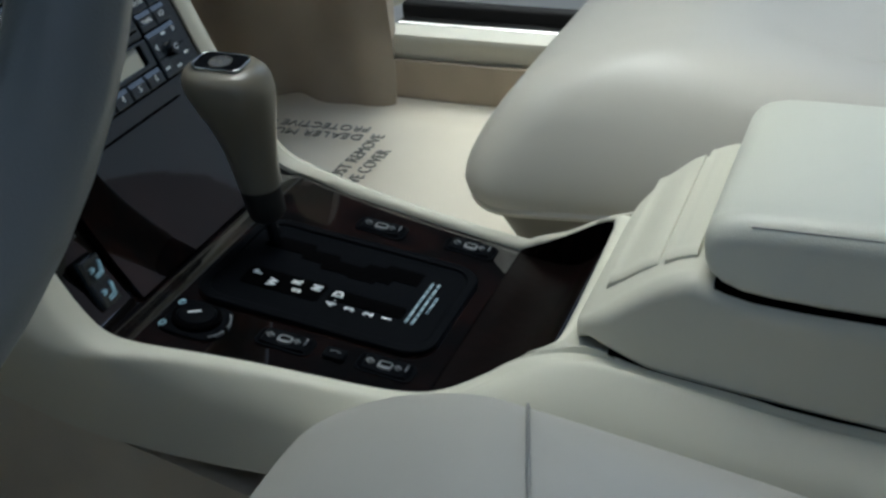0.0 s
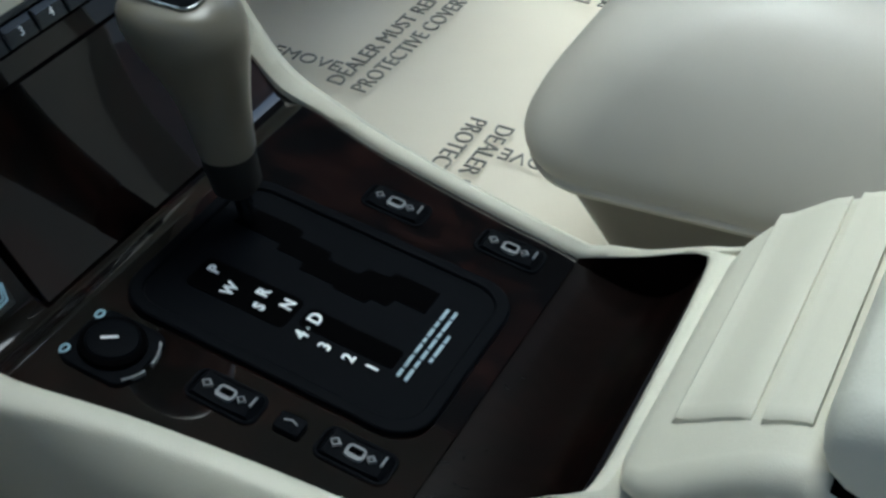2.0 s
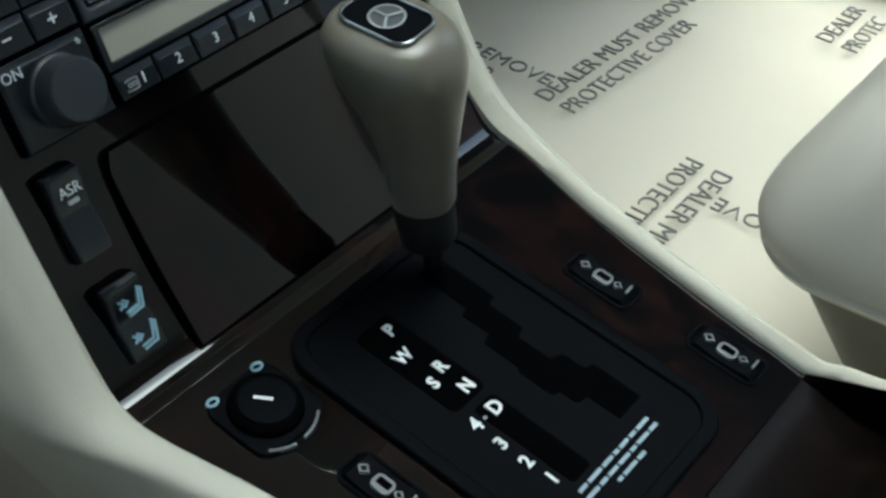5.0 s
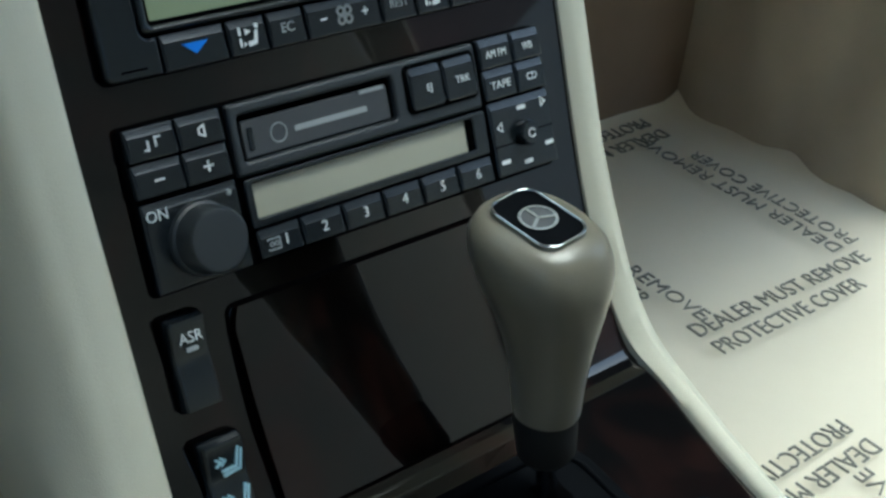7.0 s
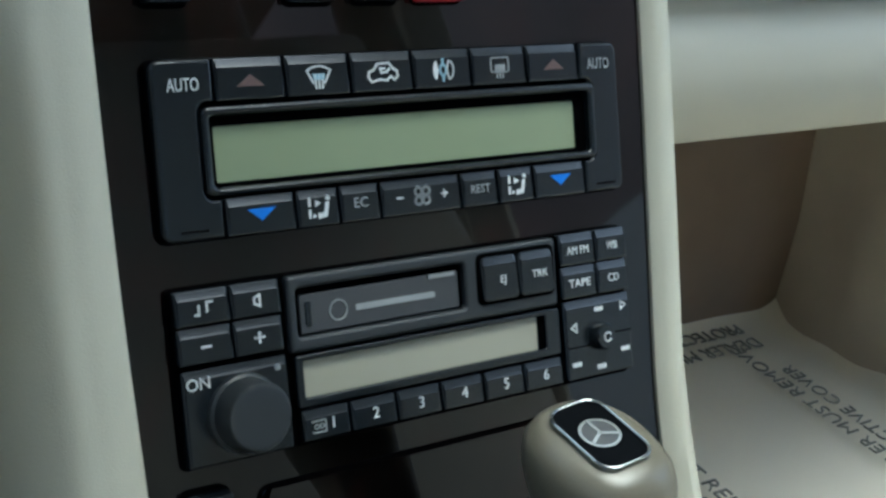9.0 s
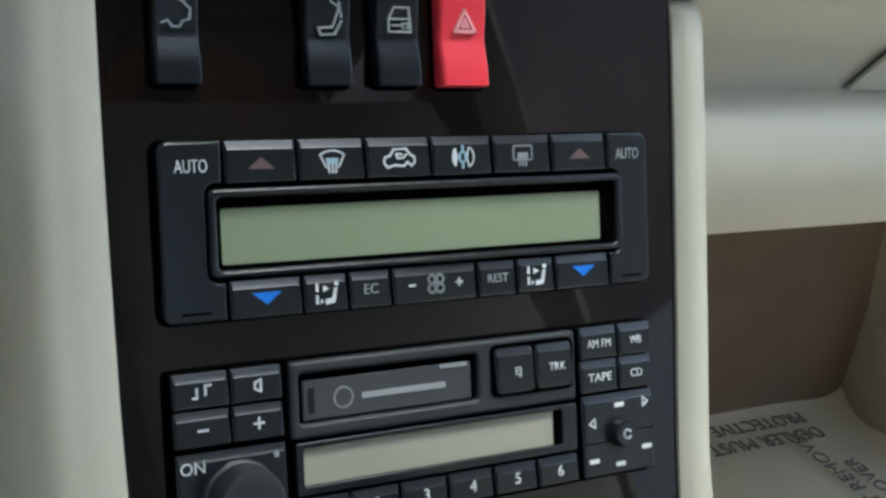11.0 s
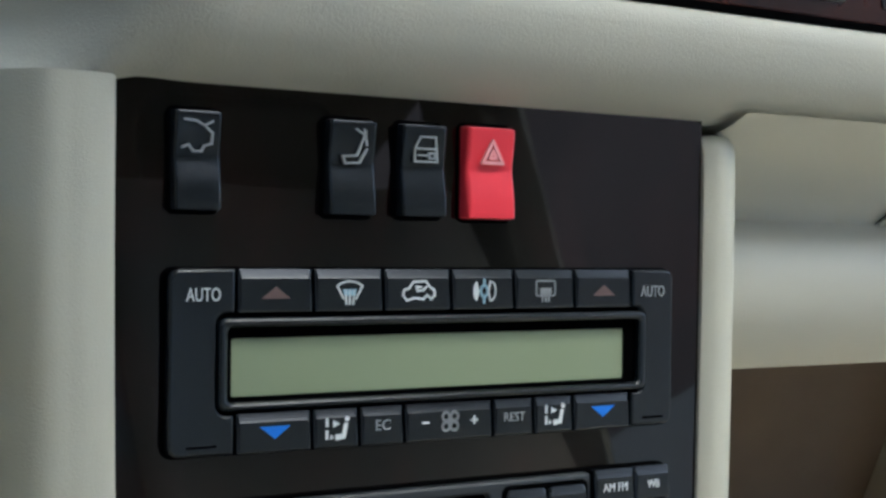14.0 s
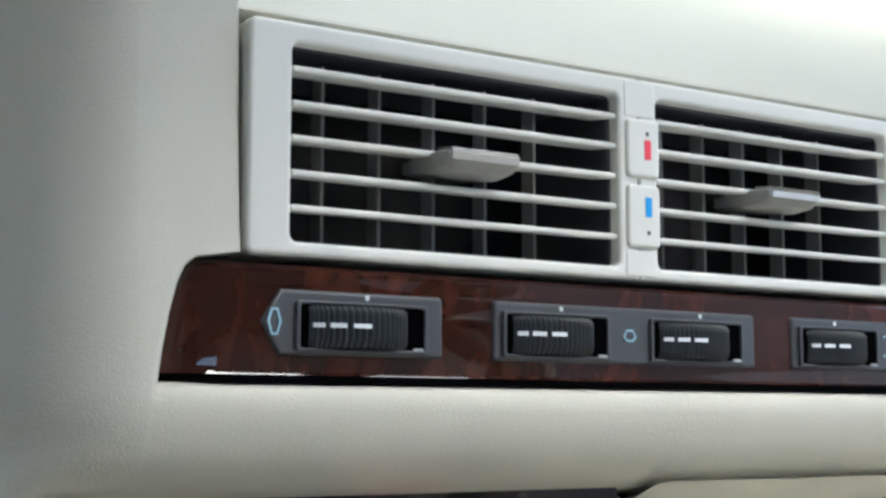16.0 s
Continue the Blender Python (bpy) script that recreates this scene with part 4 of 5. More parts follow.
def floor_cover():
    rows = []
    for j in range(60):
        y = -0.42 + 0.755 * j / 59
        row = []
        for i in range(48):
            x = 0.165 + 0.546 * i / 47
            z = 0.028 + 0.0035 * math.sin(9 * x + 3.3 * y) * math.sin(7 * y + 1.5) + 0.0012 * math.sin(31 * x - 17 * y) * math.sin(23 * y + 11 * x)
            z += 0.9 * max(0, 0.20 - x) ** 1.2 + 9.0 * max(0, y - 0.285) ** 2 + 14.0 * max(0, x - 0.680) ** 2
            row.append((x, y, z))
        rows.append(row)
    c = tagged(part("floor_cover", loft(rows), paper, None), "white protective paper cover on the passenger floor", "floor cover")
    return c


cover = floor_cover()
BLOCKS = [  # start of the first line, direction of reading in degrees
    (0.405, 0.037, -2), (0.605, 0.047, 91), (0.428, 0.257, -90), (0.412, -0.113, 180), (0.379, -0.336, 90), (0.633, 0.262, 180),
]
FULL = (("DEALER MUST REMOVE", 0.211, 0.0), ("PROTECTIVE COVER", 0.173, -0.0232))
CUT = (("DEALER", 0.068, 0.0), ("PROTEC", 0.064, -0.0225))      # runs off the edge of the sheet
for bx, by, turn, lines in [(*b, FULL) for b in BLOCKS] + [(0.626, -0.088, 0, CUT)]:
    for text, wide, drop in lines:
        m = pose(bx, by, 0.0345, 0, 0, turn) @ pose(wide / 2, drop, 0)
        lettering(text, 0.0215, m, ink, cover, "printed_line", wide, 0.0006, -0.0003)


# ---- units in the fascia ----
def key(name, parent, x0, x1, z0, z1, y0, mat=None, r=0.0021, back=0.008, corner=0.0008, label=""):
    """A push button with softened front edges."""
    return part(name, pillow(x0, x1, z0, z1, corner, y0, y0 + back, r), mat or black, parent, label)


def tri(cx, cz, w, h):
    return [(cx - w / 2, cz - h / 2), (cx + w / 2, cz - h / 2), (cx, cz + h / 2)] if h > 0 else [(cx - w / 2, cz - h / 2), (cx, cz + h / 2), (cx + w / 2, cz - h / 2)]


def arc(cx, cz, rx, rz, a0, a1, n=10):
    return [(cx + rx * math.cos(radians(a0 + (a1 - a0) * k / n)), cz + rz * math.sin(radians(a0 + (a1 - a0) * k / n))) for k in range(n + 1)]


def icon_screen(cx, cz):
    """Windscreen with rising air: a curved pane, and a block with its arrows."""
    pane = arc(cx, cz - 0.0016, 0.0052, 0.0052, 135, 45, 8)
    lines = [[(cx - 0.0024, cz - 0.0022)] + [(x * 1.0 + (x - cx) * 0.28, z) for x, z in pane] + [(cx + 0.0024, cz - 0.0022)]]
    lines += [[(cx + k, cz + 0.0006), (cx + k * 0.8, cz - 0.0040)] for k in (-0.0016, 0, 0.0016)]
    return lines, [[(cx - 0.0025, cz + 0.0010), (cx - 0.0021, cz - 0.0012), (cx + 0.0021, cz - 0.0012), (cx + 0.0025, cz + 0.0010)]]


def icon_rear(cx, cz):
    """Rear window: a rounded frame and a block with arrows below."""
    frame_line = outline(cx - 0.0042, cx + 0.0042, cz - 0.0018, cz + 0.0036, 0.0008, 3)
    lines = [frame_line + frame_line[:1]] + [[(cx + k, cz), (cx + k, cz - 0.0040)] for k in (-0.0014, 0, 0.0014)]
    return lines, [[(cx - 0.0024, cz - 0.0022), (cx + 0.0024, cz - 0.0022), (cx + 0.0024, cz + 0.0010), (cx - 0.0024, cz + 0.0010)]]


def icon_car(cx, cz):
    body = [(-0.0063, -0.0012), (-0.0058, 0.0006), (-0.0038, 0.0012), (-0.0022, 0.0034), (0.0028, 0.0036), (0.0046, 0.0014), (0.0062, 0.0006), (0.0064, -0.0012), (0.0050, -0.0026), (0.0034, -0.0012), (0.0018, -0.0026), (-0.0018, -0.0022), (-0.0032, -0.0026), (-0.0048, -0.0030), (-0.0063, -0.0012)]
    return [[(cx + x, cz + z) for x, z in body], [(cx - 0.0012, cz + 0.0018), (cx - 0.0006, cz + 0.0002), (cx + 0.0018, cz + 0.0004), (cx + 0.0030, cz + 0.0016)], [(cx - 0.0010, cz + 0.0018), (cx + 0.0010, cz + 0.0016)]]


def icon_flow(cx, cz):
    """Air from the dash to a seat: split bar, arrow, and a seat with its occupant's outline left plain."""
    bar = [outline(cx - 0.0042, cx - 0.0032, cz + 0.0006, cz + 0.0036, 0.0003, 2), outline(cx - 0.0042, cx - 0.0032, cz - 0.0036, cz - 0.0004, 0.0003, 2)]
    arrow = [(cx - 0.0014, cz + 0.0004), (cx + 0.0012, cz + 0.0016), (cx - 0.0014, cz + 0.0028)]
    seat_shape = [(cx + 0.0020, cz - 0.0018), (cx + 0.0028, cz + 0.0018), (cx + 0.0042, cz + 0.0018), (cx + 0.0032, cz - 0.0034), (cx - 0.0004, cz - 0.0040), (cx - 0.0006, cz - 0.0020)]
    floor_arrow = [(cx - 0.0026, cz - 0.0036), (cx - 0.0010, cz - 0.0030), (cx - 0.0022, cz - 0.0018)]
    return bar + [arrow, seat_shape, floor_arrow, arc(cx + 0.0038, cz + 0.0031, 0.0009, 0.0009, 0, 360, 8)[:-1]]


def climate_unit():
    u = thing("climate_control_unit", FASCIA, "black climate control panel with blank green display", "climate control")
    body = part("housing", prism(outline(-0.1030, 0.1030, -0.0608, 0.0006, 0.0035, 4), 0.0018, 0.03, 0.001), void, u)
    # end cheeks that run round the display
    for sx, w in ((-1, 0.0160), (1, 0.0145)):
        x0, x1 = (-0.1024, -0.1024 + w) if sx < 0 else (0.1024 - w, 0.1024)
        fx = -0.0802 if sx < 0 else 0.0823
        xi = x1 if sx < 0 else x0
        xo = x0 if sx < 0 else x1
        q = 0.0035
        bend = lambda cx, cz, a0, a1: arc(cx, cz, q, q, a0, a1, 4)
        if sx < 0:
            pts = bend(xo + q, -0.0600 + q, 180, 270) + [(fx, -0.0600), (fx, -0.0470)] + bend(xi + q, -0.0470 + q, 270, 180) + bend(xi + q, -0.0143 - q, 180, 90) + [(fx, -0.0143), (fx, 0.0)] + bend(xo + q, -q, 90, 180)
        else:
            pts = [(fx, -0.0600)] + bend(xo - q, -0.0600 + q, 270, 360) + bend(xo - q, -q, 0, 90) + [(fx, 0.0), (fx, -0.0143)] + bend(xi - q, -0.0143 - q, 90, 0) + bend(xi - q, -0.0470 + q, 0, -90) + [(fx, -0.0470)]
        ch = part("cheek", prism(pts, -0.0016, 0.006, 0.0014, 3), black, u, "black end cheek round the display")
        lettering("AUTO", 0.0062, front_at(-0.0912 if sx < 0 else 0.0920, -0.0085, -0.0018), dim_white if sx > 0 else white, ch, width=0.0115)
        part("notch", box(-0.0965 if sx < 0 else 0.0875, -0.0865 if sx < 0 else 0.0975, -0.0018, -0.001, -0.0572, -0.0565), void, ch)
    xs = (-0.0798, -0.0525, -0.0260, 0.0011, 0.0279, 0.0549, 0.0819)
    cz = -0.0078
    for i, (a, b) in enumerate(zip(xs, xs[1:])):
        k = key("button", u, a + 0.0005, b - 0.0005, -0.0143, 0.0, -0.0016)
        cx = (a + b) / 2
        if i in (0, 5):
            part("arrow_mark", plates([tri(cx, cz, 0.0105, 0.0040)], -0.0019, -0.0014), red_print, k, "dull red arrow")
        elif i == 1:
            lines, polys = icon_screen(cx, cz)
            part("symbol", strokes(lines, 0.0007, -0.0019, -0.0014), white, k)
            part("symbol", plates(polys, -0.0019, -0.0014), icy, k)
        elif i == 2:
            part("symbol", strokes(icon_car(cx, cz), 0.0008, -0.0019, -0.0014), white, k)
        elif i == 3:
            part("symbol", plates([arc(cx - 0.0030, cz, 0.0016, 0.0034, 90, 270, 10) + [(cx - 0.0020, cz)]], -0.0019, -0.0014), white, k)
            part("symbol", strokes([arc(cx + 0.0026, cz, 0.0022, 0.0034, -90, 90) + [(cx + 0.0018, cz), (cx + 0.0026, cz - 0.0034)]], 0.0006, -0.0019, -0.0014), white, k)
            part("symbol", strokes([arc(cx, cz, 0.0014, 0.0020, 0, 360), [(cx, cz + 0.0040), (cx, cz + 0.0026)], [(cx, cz - 0.0040), (cx, cz - 0.0026)]], 0.0009, -0.0019, -0.0014), icy, k)
        else:
            lines, polys = icon_rear(cx, cz)
            part("symbol", strokes(lines, 0.0006, -0.0019, -0.0014), dim_white, k)
            part("symbol", plates(polys, -0.0019, -0.0014), dim_white, k)
    xs = (-0.0798, -0.0524, -0.0347, -0.0173, 0.0192, 0.0370, 0.0549, 0.0819)
    cz = -0.0535
    for i, (a, b) in enumerate(zip(xs, xs[1:])):
        k = key("button", u, a + 0.0005, b - 0.0005, -0.0600, -0.0468, -0.0016)
        cx = (a + b) / 2
        if i in (0, 6):
            part("arrow_mark", plates([tri(cx, cz, 0.0110, -0.0042)], -0.0019, -0.0014), blue, k, "blue arrow")
        elif i in (1, 5):
            part("symbol", plates(icon_flow(cx, cz), -0.0019, -0.0014), white, k)
        elif i == 2:
            lettering("EC", 0.0052, front_at(cx, cz, -0.0018), dim_white, k)
        elif i == 4:
            lettering("REST", 0.0046, front_at(cx, cz, -0.0018), dim_white, k, width=0.009)
        else:
            part("symbol", strokes([[(cx - 0.0112, cz), (cx - 0.0088, cz)], [(cx + 0.0088, cz), (cx + 0.0112, cz)], [(cx + 0.0100, cz - 0.0012), (cx + 0.0100, cz + 0.0012)]], 0.0007, -0.0019, -0.0014), white, k)
            part("symbol", strokes([arc(cx + dx, cz + dz, 0.0015, 0.0015, 0, 360) for dx in (-0.0017, 0.0017) for dz in (-0.0017, 0.0017)] + [arc(cx, cz, 0.0006, 0.0006, 0, 360)], 0.0009, -0.0019, -0.0014), dim_white, k)
    bez = part("bezel", ring(outline(-0.0862, 0.0885, -0.0458, -0.0158, 0.0030, 4), outline(-0.0830, 0.0850, -0.0432, -0.0190, 0.0018, 4), -0.0030, 0.004, 0.0015, 3), black, u, "black display frame")
    part("sill", ring(outline(-0.0830, 0.0850, -0.0432, -0.0190, 0.0018, 4), outline(-0.0806, 0.0800, -0.0416, -0.0226, 0.0010, 4), 0.0006, 0.0030, 0.0004), void, bez)
    part("display", box(-0.0812, 0.0806, 0.0016, 0.0030, -0.0422, -0.0220), lcd, bez, "blank green-grey display")


climate_unit()


def radio():
    r = thing("car_radio", FASCIA, "black cassette radio with pale display and buttons", "radio")
    part("housing", prism(outline(-0.1026, 0.1022, -0.1372, -0.0752, 0.0025, 3), 0.0014, 0.03, 0.001), void, r)
    for (a, b), (lo, hi), what in (((-0.1015, -0.0815), (-0.0880, -0.0762), "note"), ((-0.0808, -0.0620), (-0.0880, -0.0762), "spk"), ((-0.1015, -0.0815), (-0.1010, -0.0888), "minus"), ((-0.0808, -0.0620), (-0.1010, -0.0888), "plus")):
        k = key("button", r, a, b, lo, hi, -0.0022, r=0.0016)
        cx, cz = (a + b) / 2, (lo + hi) / 2 - 0.0005
        lines = {"minus": [[(cx - 0.0016, cz), (cx + 0.0016, cz)]], "plus": [[(cx - 0.0017, cz), (cx + 0.0017, cz)], [(cx, cz - 0.0017), (cx, cz + 0.0017)]],
                 "note": [[(cx - 0.0016, cz - 0.002), (cx - 0.0016, cz + 0.0012)], [(cx - 0.003, cz - 0.0018), (cx - 0.0016, cz - 0.0018)], [(cx + 0.0014, cz - 0.001), (cx + 0.0014, cz + 0.0022), (cx + 0.0034, cz + 0.0022)]],
                 "spk": [[(cx - 0.001, cz - 0.001), (cx - 0.001, cz + 0.001), (cx + 0.0012, cz + 0.002), (cx + 0.0012, cz - 0.002), (cx - 0.001, cz - 0.001)]]}[what]
        part("symbol", strokes(lines, 0.0008, -0.0025, -0.0020), white, k)
    pan = key("knob_panel", r, -0.1010, -0.0612, -0.1360, -0.1030, -0.0018)
    lettering("ON", 0.0058, front_at(-0.0955, -0.1078, -0.0020), white, pan)
    part("pin", lathe([(0.0012, 0.0), (0.0010, 0.0008)], 10, "-Y"), dim_white, pan, m=pose(-0.0655, -0.0018, -0.1068))
    part("volume_knob", lathe([(0.0140, 0.0), (0.0136, 0.002), (0.0126, 0.0028), (0.0122, 0.011), (0.0112, 0.0126), (0.0095, 0.0130), (0.0, 0.0126)], 40, "-Y"), soft_black, r, "round black volume knob", m=pose(-0.0795, -0.0016, -0.1202))
    cas = part("cassette_panel", ring(outline(-0.0592, 0.0632, -0.1034, -0.0762, 0.0016, 3), outline(-0.0556, 0.0178, -0.0982, -0.0808, 0.0016, 3), -0.0018, 0.006, 0.0016, 3), soft_black, r, "black cassette panel")
    part("slot", box(-0.0560, 0.0182, 0.0030, 0.0050, -0.0990, -0.0800), void, cas)
    door = part("flap", prism(outline(-0.0535, 0.0160, -0.0976, -0.0835, 0.0008, 2), 0.0004, 0.003, 0.0006), grey_plastic, cas, "dark grey cassette flap")
    part("flap_rib", box(-0.0515, -0.0490, -0.0002, 0.001, -0.0950, -0.0862, 0.0004), black, door)
    part("brand_bar", plates([outline(-0.0305, 0.0045, -0.0921, -0.0899, 0.0005, 2)], 0.0, 0.0006), dim_white, door, "pale grey printed bar")
    part("brand_ring", strokes([arc(-0.0378, -0.0908, 0.0036, 0.0036, 0, 360, 20)], 0.0006, 0.0, 0.0006), dim_white, door)
    # pale bar painted as the highlight on the flap's top edge
    part("top_edge_glint", box(0.0020, 0.0140, -0.0002, 0.0008, -0.0850, -0.0836), dim_white, door)
    part("key_well", prism(outline(0.0230, 0.0617, -0.0985, -0.0783, 0.003, 4), -0.0022, 0.0, 0.0003), void, cas, "dark well round two keys")
    for a, b, word in ((0.0245, 0.0422, "EJ"), (0.0428, 0.0602, "TRK")):
        k = key("button", cas, a, b, -0.0970, -0.0798, -0.0040, r=0.0018, corner=0.0022)
        lettering(word, 0.0042, front_at((a + b) / 2 + 0.001, -0.0890, -0.0042), white, k)
    dis = part("display_frame", ring(outline(-0.0578, 0.0632, -0.1232, -0.1046, 0.0012, 3), outline(-0.0548, 0.0560, -0.1200, -0.1066, 0.0008, 3), -0.0016, 0.005, 0.0006), black, r)
    part("display", box(-0.0555, 0.0540, 0.0006, 0.0030, -0.1205, -0.1060), lcd_pale, dis, "blank pale grey display")
    part("dark_end", box(0.0530, 0.0566, 0.0002, 0.0030, -0.1204, -0.1062), void, dis)
    step = 0.0202
    for i in range(6):
        a = -0.0576 + i * step
        k = key("preset_button", r, a + 0.0005, a + step - 0.0005, -0.1352, -0.1243, -0.0022, r=0.0014)
        lettering(str(i + 1), 0.0060, front_at(a + step * (0.62 if i == 0 else 0.52), -0.1302, -0.0024), white, k)
        if i == 0:
            part("symbol", strokes([outline(a + 0.004, a + 0.0094, -0.1326, -0.1284, 0.0004, 2), arc(a + 0.0056, -0.1305, 0.0008, 0.0008, 0, 360), arc(a + 0.0078, -0.1305, 0.0008, 0.0008, 0, 360)], 0.0005, -0.0025, -0.0020), dim_white, k)
    for (a, b), (lo, hi), word in (((0.0652, 0.0838), (-0.0884, -0.0758), "AM FM"), ((0.0844, 0.1014), (-0.0884, -0.0758), "WB"), ((0.0652, 0.0838), (-0.1018, -0.0890), "TAPE"), ((0.0844, 0.1014), (-0.1018, -0.0890), "CD")):
        k = key("button", r, a, b, lo, hi, -0.0022, r=0.0014)
        lettering(word, 0.0046, front_at((a + b) / 2, (lo + hi) / 2 - 0.0006, -0.0024), white, k, width=0.0115 if len(word) > 2 else 0.0058)
    pad = key("rocker_pad", r, 0.0655, 0.1016, -0.1352, -0.1030, -0.0022, r=0.0016)
    for cx, cz, w in ((0.0700, -0.1140, 1), (0.0968, -0.1080, -1)):
        part("arrow_mark", strokes([[(cx - w * 0.0014, cz), (cx + w * 0.0012, cz + 0.0018), (cx + w * 0.0012, cz - 0.0018), (cx - w * 0.0014, cz)]], 0.0006, -0.0025, -0.0020), white, pad)
    part("split_line", box(0.0662, 0.0782, -0.0024, -0.0016, -0.1222, -0.1217), void, pad)
    part("split_line", box(0.0892, 0.1010, -0.0024, -0.0016, -0.1190, -0.1185), void, pad)
    for cx, cz in ((0.0705, -0.1290), (0.0836, -0.1078), (0.0836, -0.1315), (0.0972, -0.1262)):
        part("legend_bar", plates([outline(cx - 0.0024, cx + 0.0024, cz - 0.0009, cz + 0.0009, 0.0003, 2)], -0.0025, -0.0020), white, pad)
    part("joystick", lathe([(0.0056, 0.0), (0.0056, 0.0036), (0.0046, 0.0050), (0.0, 0.0052)], 24, "-Y"), black, pad, m=pose(0.0836, -0.0018, -0.1190))
    part("joystick_mark", strokes([arc(0.0836, -0.1190, 0.0018, 0.0018, 30, 330)], 0.0006, -0.0074, -0.0068), white, pad)


radio()


def rocker(name, x0, x1, z0, z1, y, mat, label, group="", frame_gap=0.0010):
    """A bowed rocker switch in a dark well; x, z on the fascia."""
    cx, cz, hw, hh = (x0 + x1) / 2, (z0 + z1) / 2, (x1 - x0) / 2, (z1 - z0) / 2
    s = thing(name, FASCIA @ pose(cx, y, cz), label, "switch", group)
    part("well", ring(outline(-hw - frame_gap, hw + frame_gap, -hh - frame_gap, hh + frame_gap, 0.003, 4), outline(-hw + 0.0004, hw - 0.0004, -hh + 0.0004, hh - 0.0004, 0.0022, 4), -0.0008, 0.006, 0.0004), void, s, "black switch well")
    prof = [(0.004, -hh), (-0.0052, -hh + 0.0004), (-0.0066, -hh + 0.0016), (-0.0062, -hh * 0.5), (-0.0050, -hh * 0.1), (-0.0046, hh * 0.12), (-0.0056, hh * 0.5), (-0.0062, hh - 0.0026), (-0.0052, hh - 0.0006), (0.004, hh)]
    rows = []
    for k, q in ((-1.0, 0.0046), (-0.985, 0.0024), (-0.95, 0.0010), (-0.88, 0.0002), (-0.80, 0.0), (0.80, 0.0), (0.88, 0.0002), (0.95, 0.0010), (0.985, 0.0024), (1.0, 0.0046)):
        rows.append([(hw * k, min(0.004, yy + q), zz * (1 - 0.12 * q / 0.003 * 0.3)) for yy, zz in smooth_row(prof, 22)])
    part("rocker", loft(rows, caps=True), mat, s, "red rocker" if mat is red else "black rocker")
    return s


def symbol(s, lines, mat, y=-0.0066, w=0.0007):
    for line in lines:
        part("symbol", strokes([line], w, y, y + 0.0012), mat, s)


def fascia_switches():
    top = "row of switches above the climate panel"
    trunk = rocker("boot_release_switch", -0.1016, -0.0852, 0.0182, 0.0508, 0.004, black, "black rocker switch with open boot symbol", top)
    symbol(trunk, [[(-0.0050, 0.0125), (-0.0010, 0.0122), (0.0016, 0.0108), (0.0044, 0.0122)], [(0.0016, 0.0108), (0.0044, 0.0085), (0.0040, 0.0052)], [(-0.0056, 0.0038), (-0.0036, 0.0046), (-0.0020, 0.0026), (0.0006, 0.0026), (0.0016, 0.0044), (0.0040, 0.0052)]], dim_white)
    rest = rocker("headrest_switch", -0.0476, -0.0290, 0.0178, 0.0508, 0.004, black, "black rocker switch with seat headrest symbol", top)
    symbol(rest, [[(0.0042, 0.0122), (0.0010, 0.0040), (-0.0044, 0.0036), (-0.0036, 0.0012), (0.0018, 0.0016), (0.0046, 0.0062)], [(0.0006, 0.0128), (0.0042, 0.0108)], [(0.0036, 0.0128), (0.0046, 0.0075)]], dim_white)
    lock = rocker("door_lock_switch", -0.0198, -0.0010, 0.0178, 0.0508, 0.004, black, "black rocker switch with car door symbol", top)
    symbol(lock, [[(-0.0046, 0.0030), (-0.0046, 0.0075), (-0.0022, 0.0116), (0.0038, 0.0116), (0.0044, 0.0030), (-0.0046, 0.0030)], [(-0.0046, 0.0075), (0.0042, 0.0075)], [(-0.0030, 0.0052), (0.0002, 0.0052)], [(0.0012, 0.0042), (0.0034, 0.0042), (0.0034, 0.0060), (0.0012, 0.0060), (0.0012, 0.0042)]], dim_white)
    haz = rocker("hazard_switch", 0.0066, 0.0278, 0.0176, 0.0514, 0.004, red, "bright red hazard warning rocker switch", top)
    symbol(haz, [[(-0.0042, 0.0035), (0.0042, 0.0035), (0.0, 0.0112), (-0.0042, 0.0035)], [(-0.0014, 0.0052), (0.0014, 0.0052), (0.0, 0.0078), (-0.0014, 0.0052)]], pink, w=0.0013)
    side = "switches beside the ashtray door"
    asr = rocker("traction_switch", -0.1026, -0.0872, -0.1800, -0.1448, 0.001, black, "black rocker switch lettered ASR", side)
    lettering("ASR", 0.0058, pose(0, -0.0064, 0.0098, 90), white, asr, width=0.0098)
    part("legend_bar", plates([outline(-0.0024, 0.0024, 0.0046, 0.0062, 0.0003, 2)], -0.0062, -0.0050), dim_white, asr)
    heat = rocker("seat_heater_switch", -0.1026, -0.0852, -0.2235, -0.1915, -0.004, black, "black rocker switch with two seat heater symbols", side)
    for dz, w in ((0.0072, 0.0009), (-0.0075, 0.0011)):
        symbol(heat, [[(0.0050, dz + 0.0040), (0.0030, dz - 0.0026), (-0.0024, dz - 0.0030)], [(0.0062, dz + 0.0030), (0.0044, dz - 0.0040), (-0.0020, dz - 0.0046)], [(-0.0046, dz - 0.0004), (-0.0030, dz + 0.0010), (-0.0046, dz + 0.0022)], [(-0.0026, dz - 0.0004), (-0.0010, dz + 0.0010), (-0.0026, dz + 0.0022)]], icy, w=w)


fascia_switches()


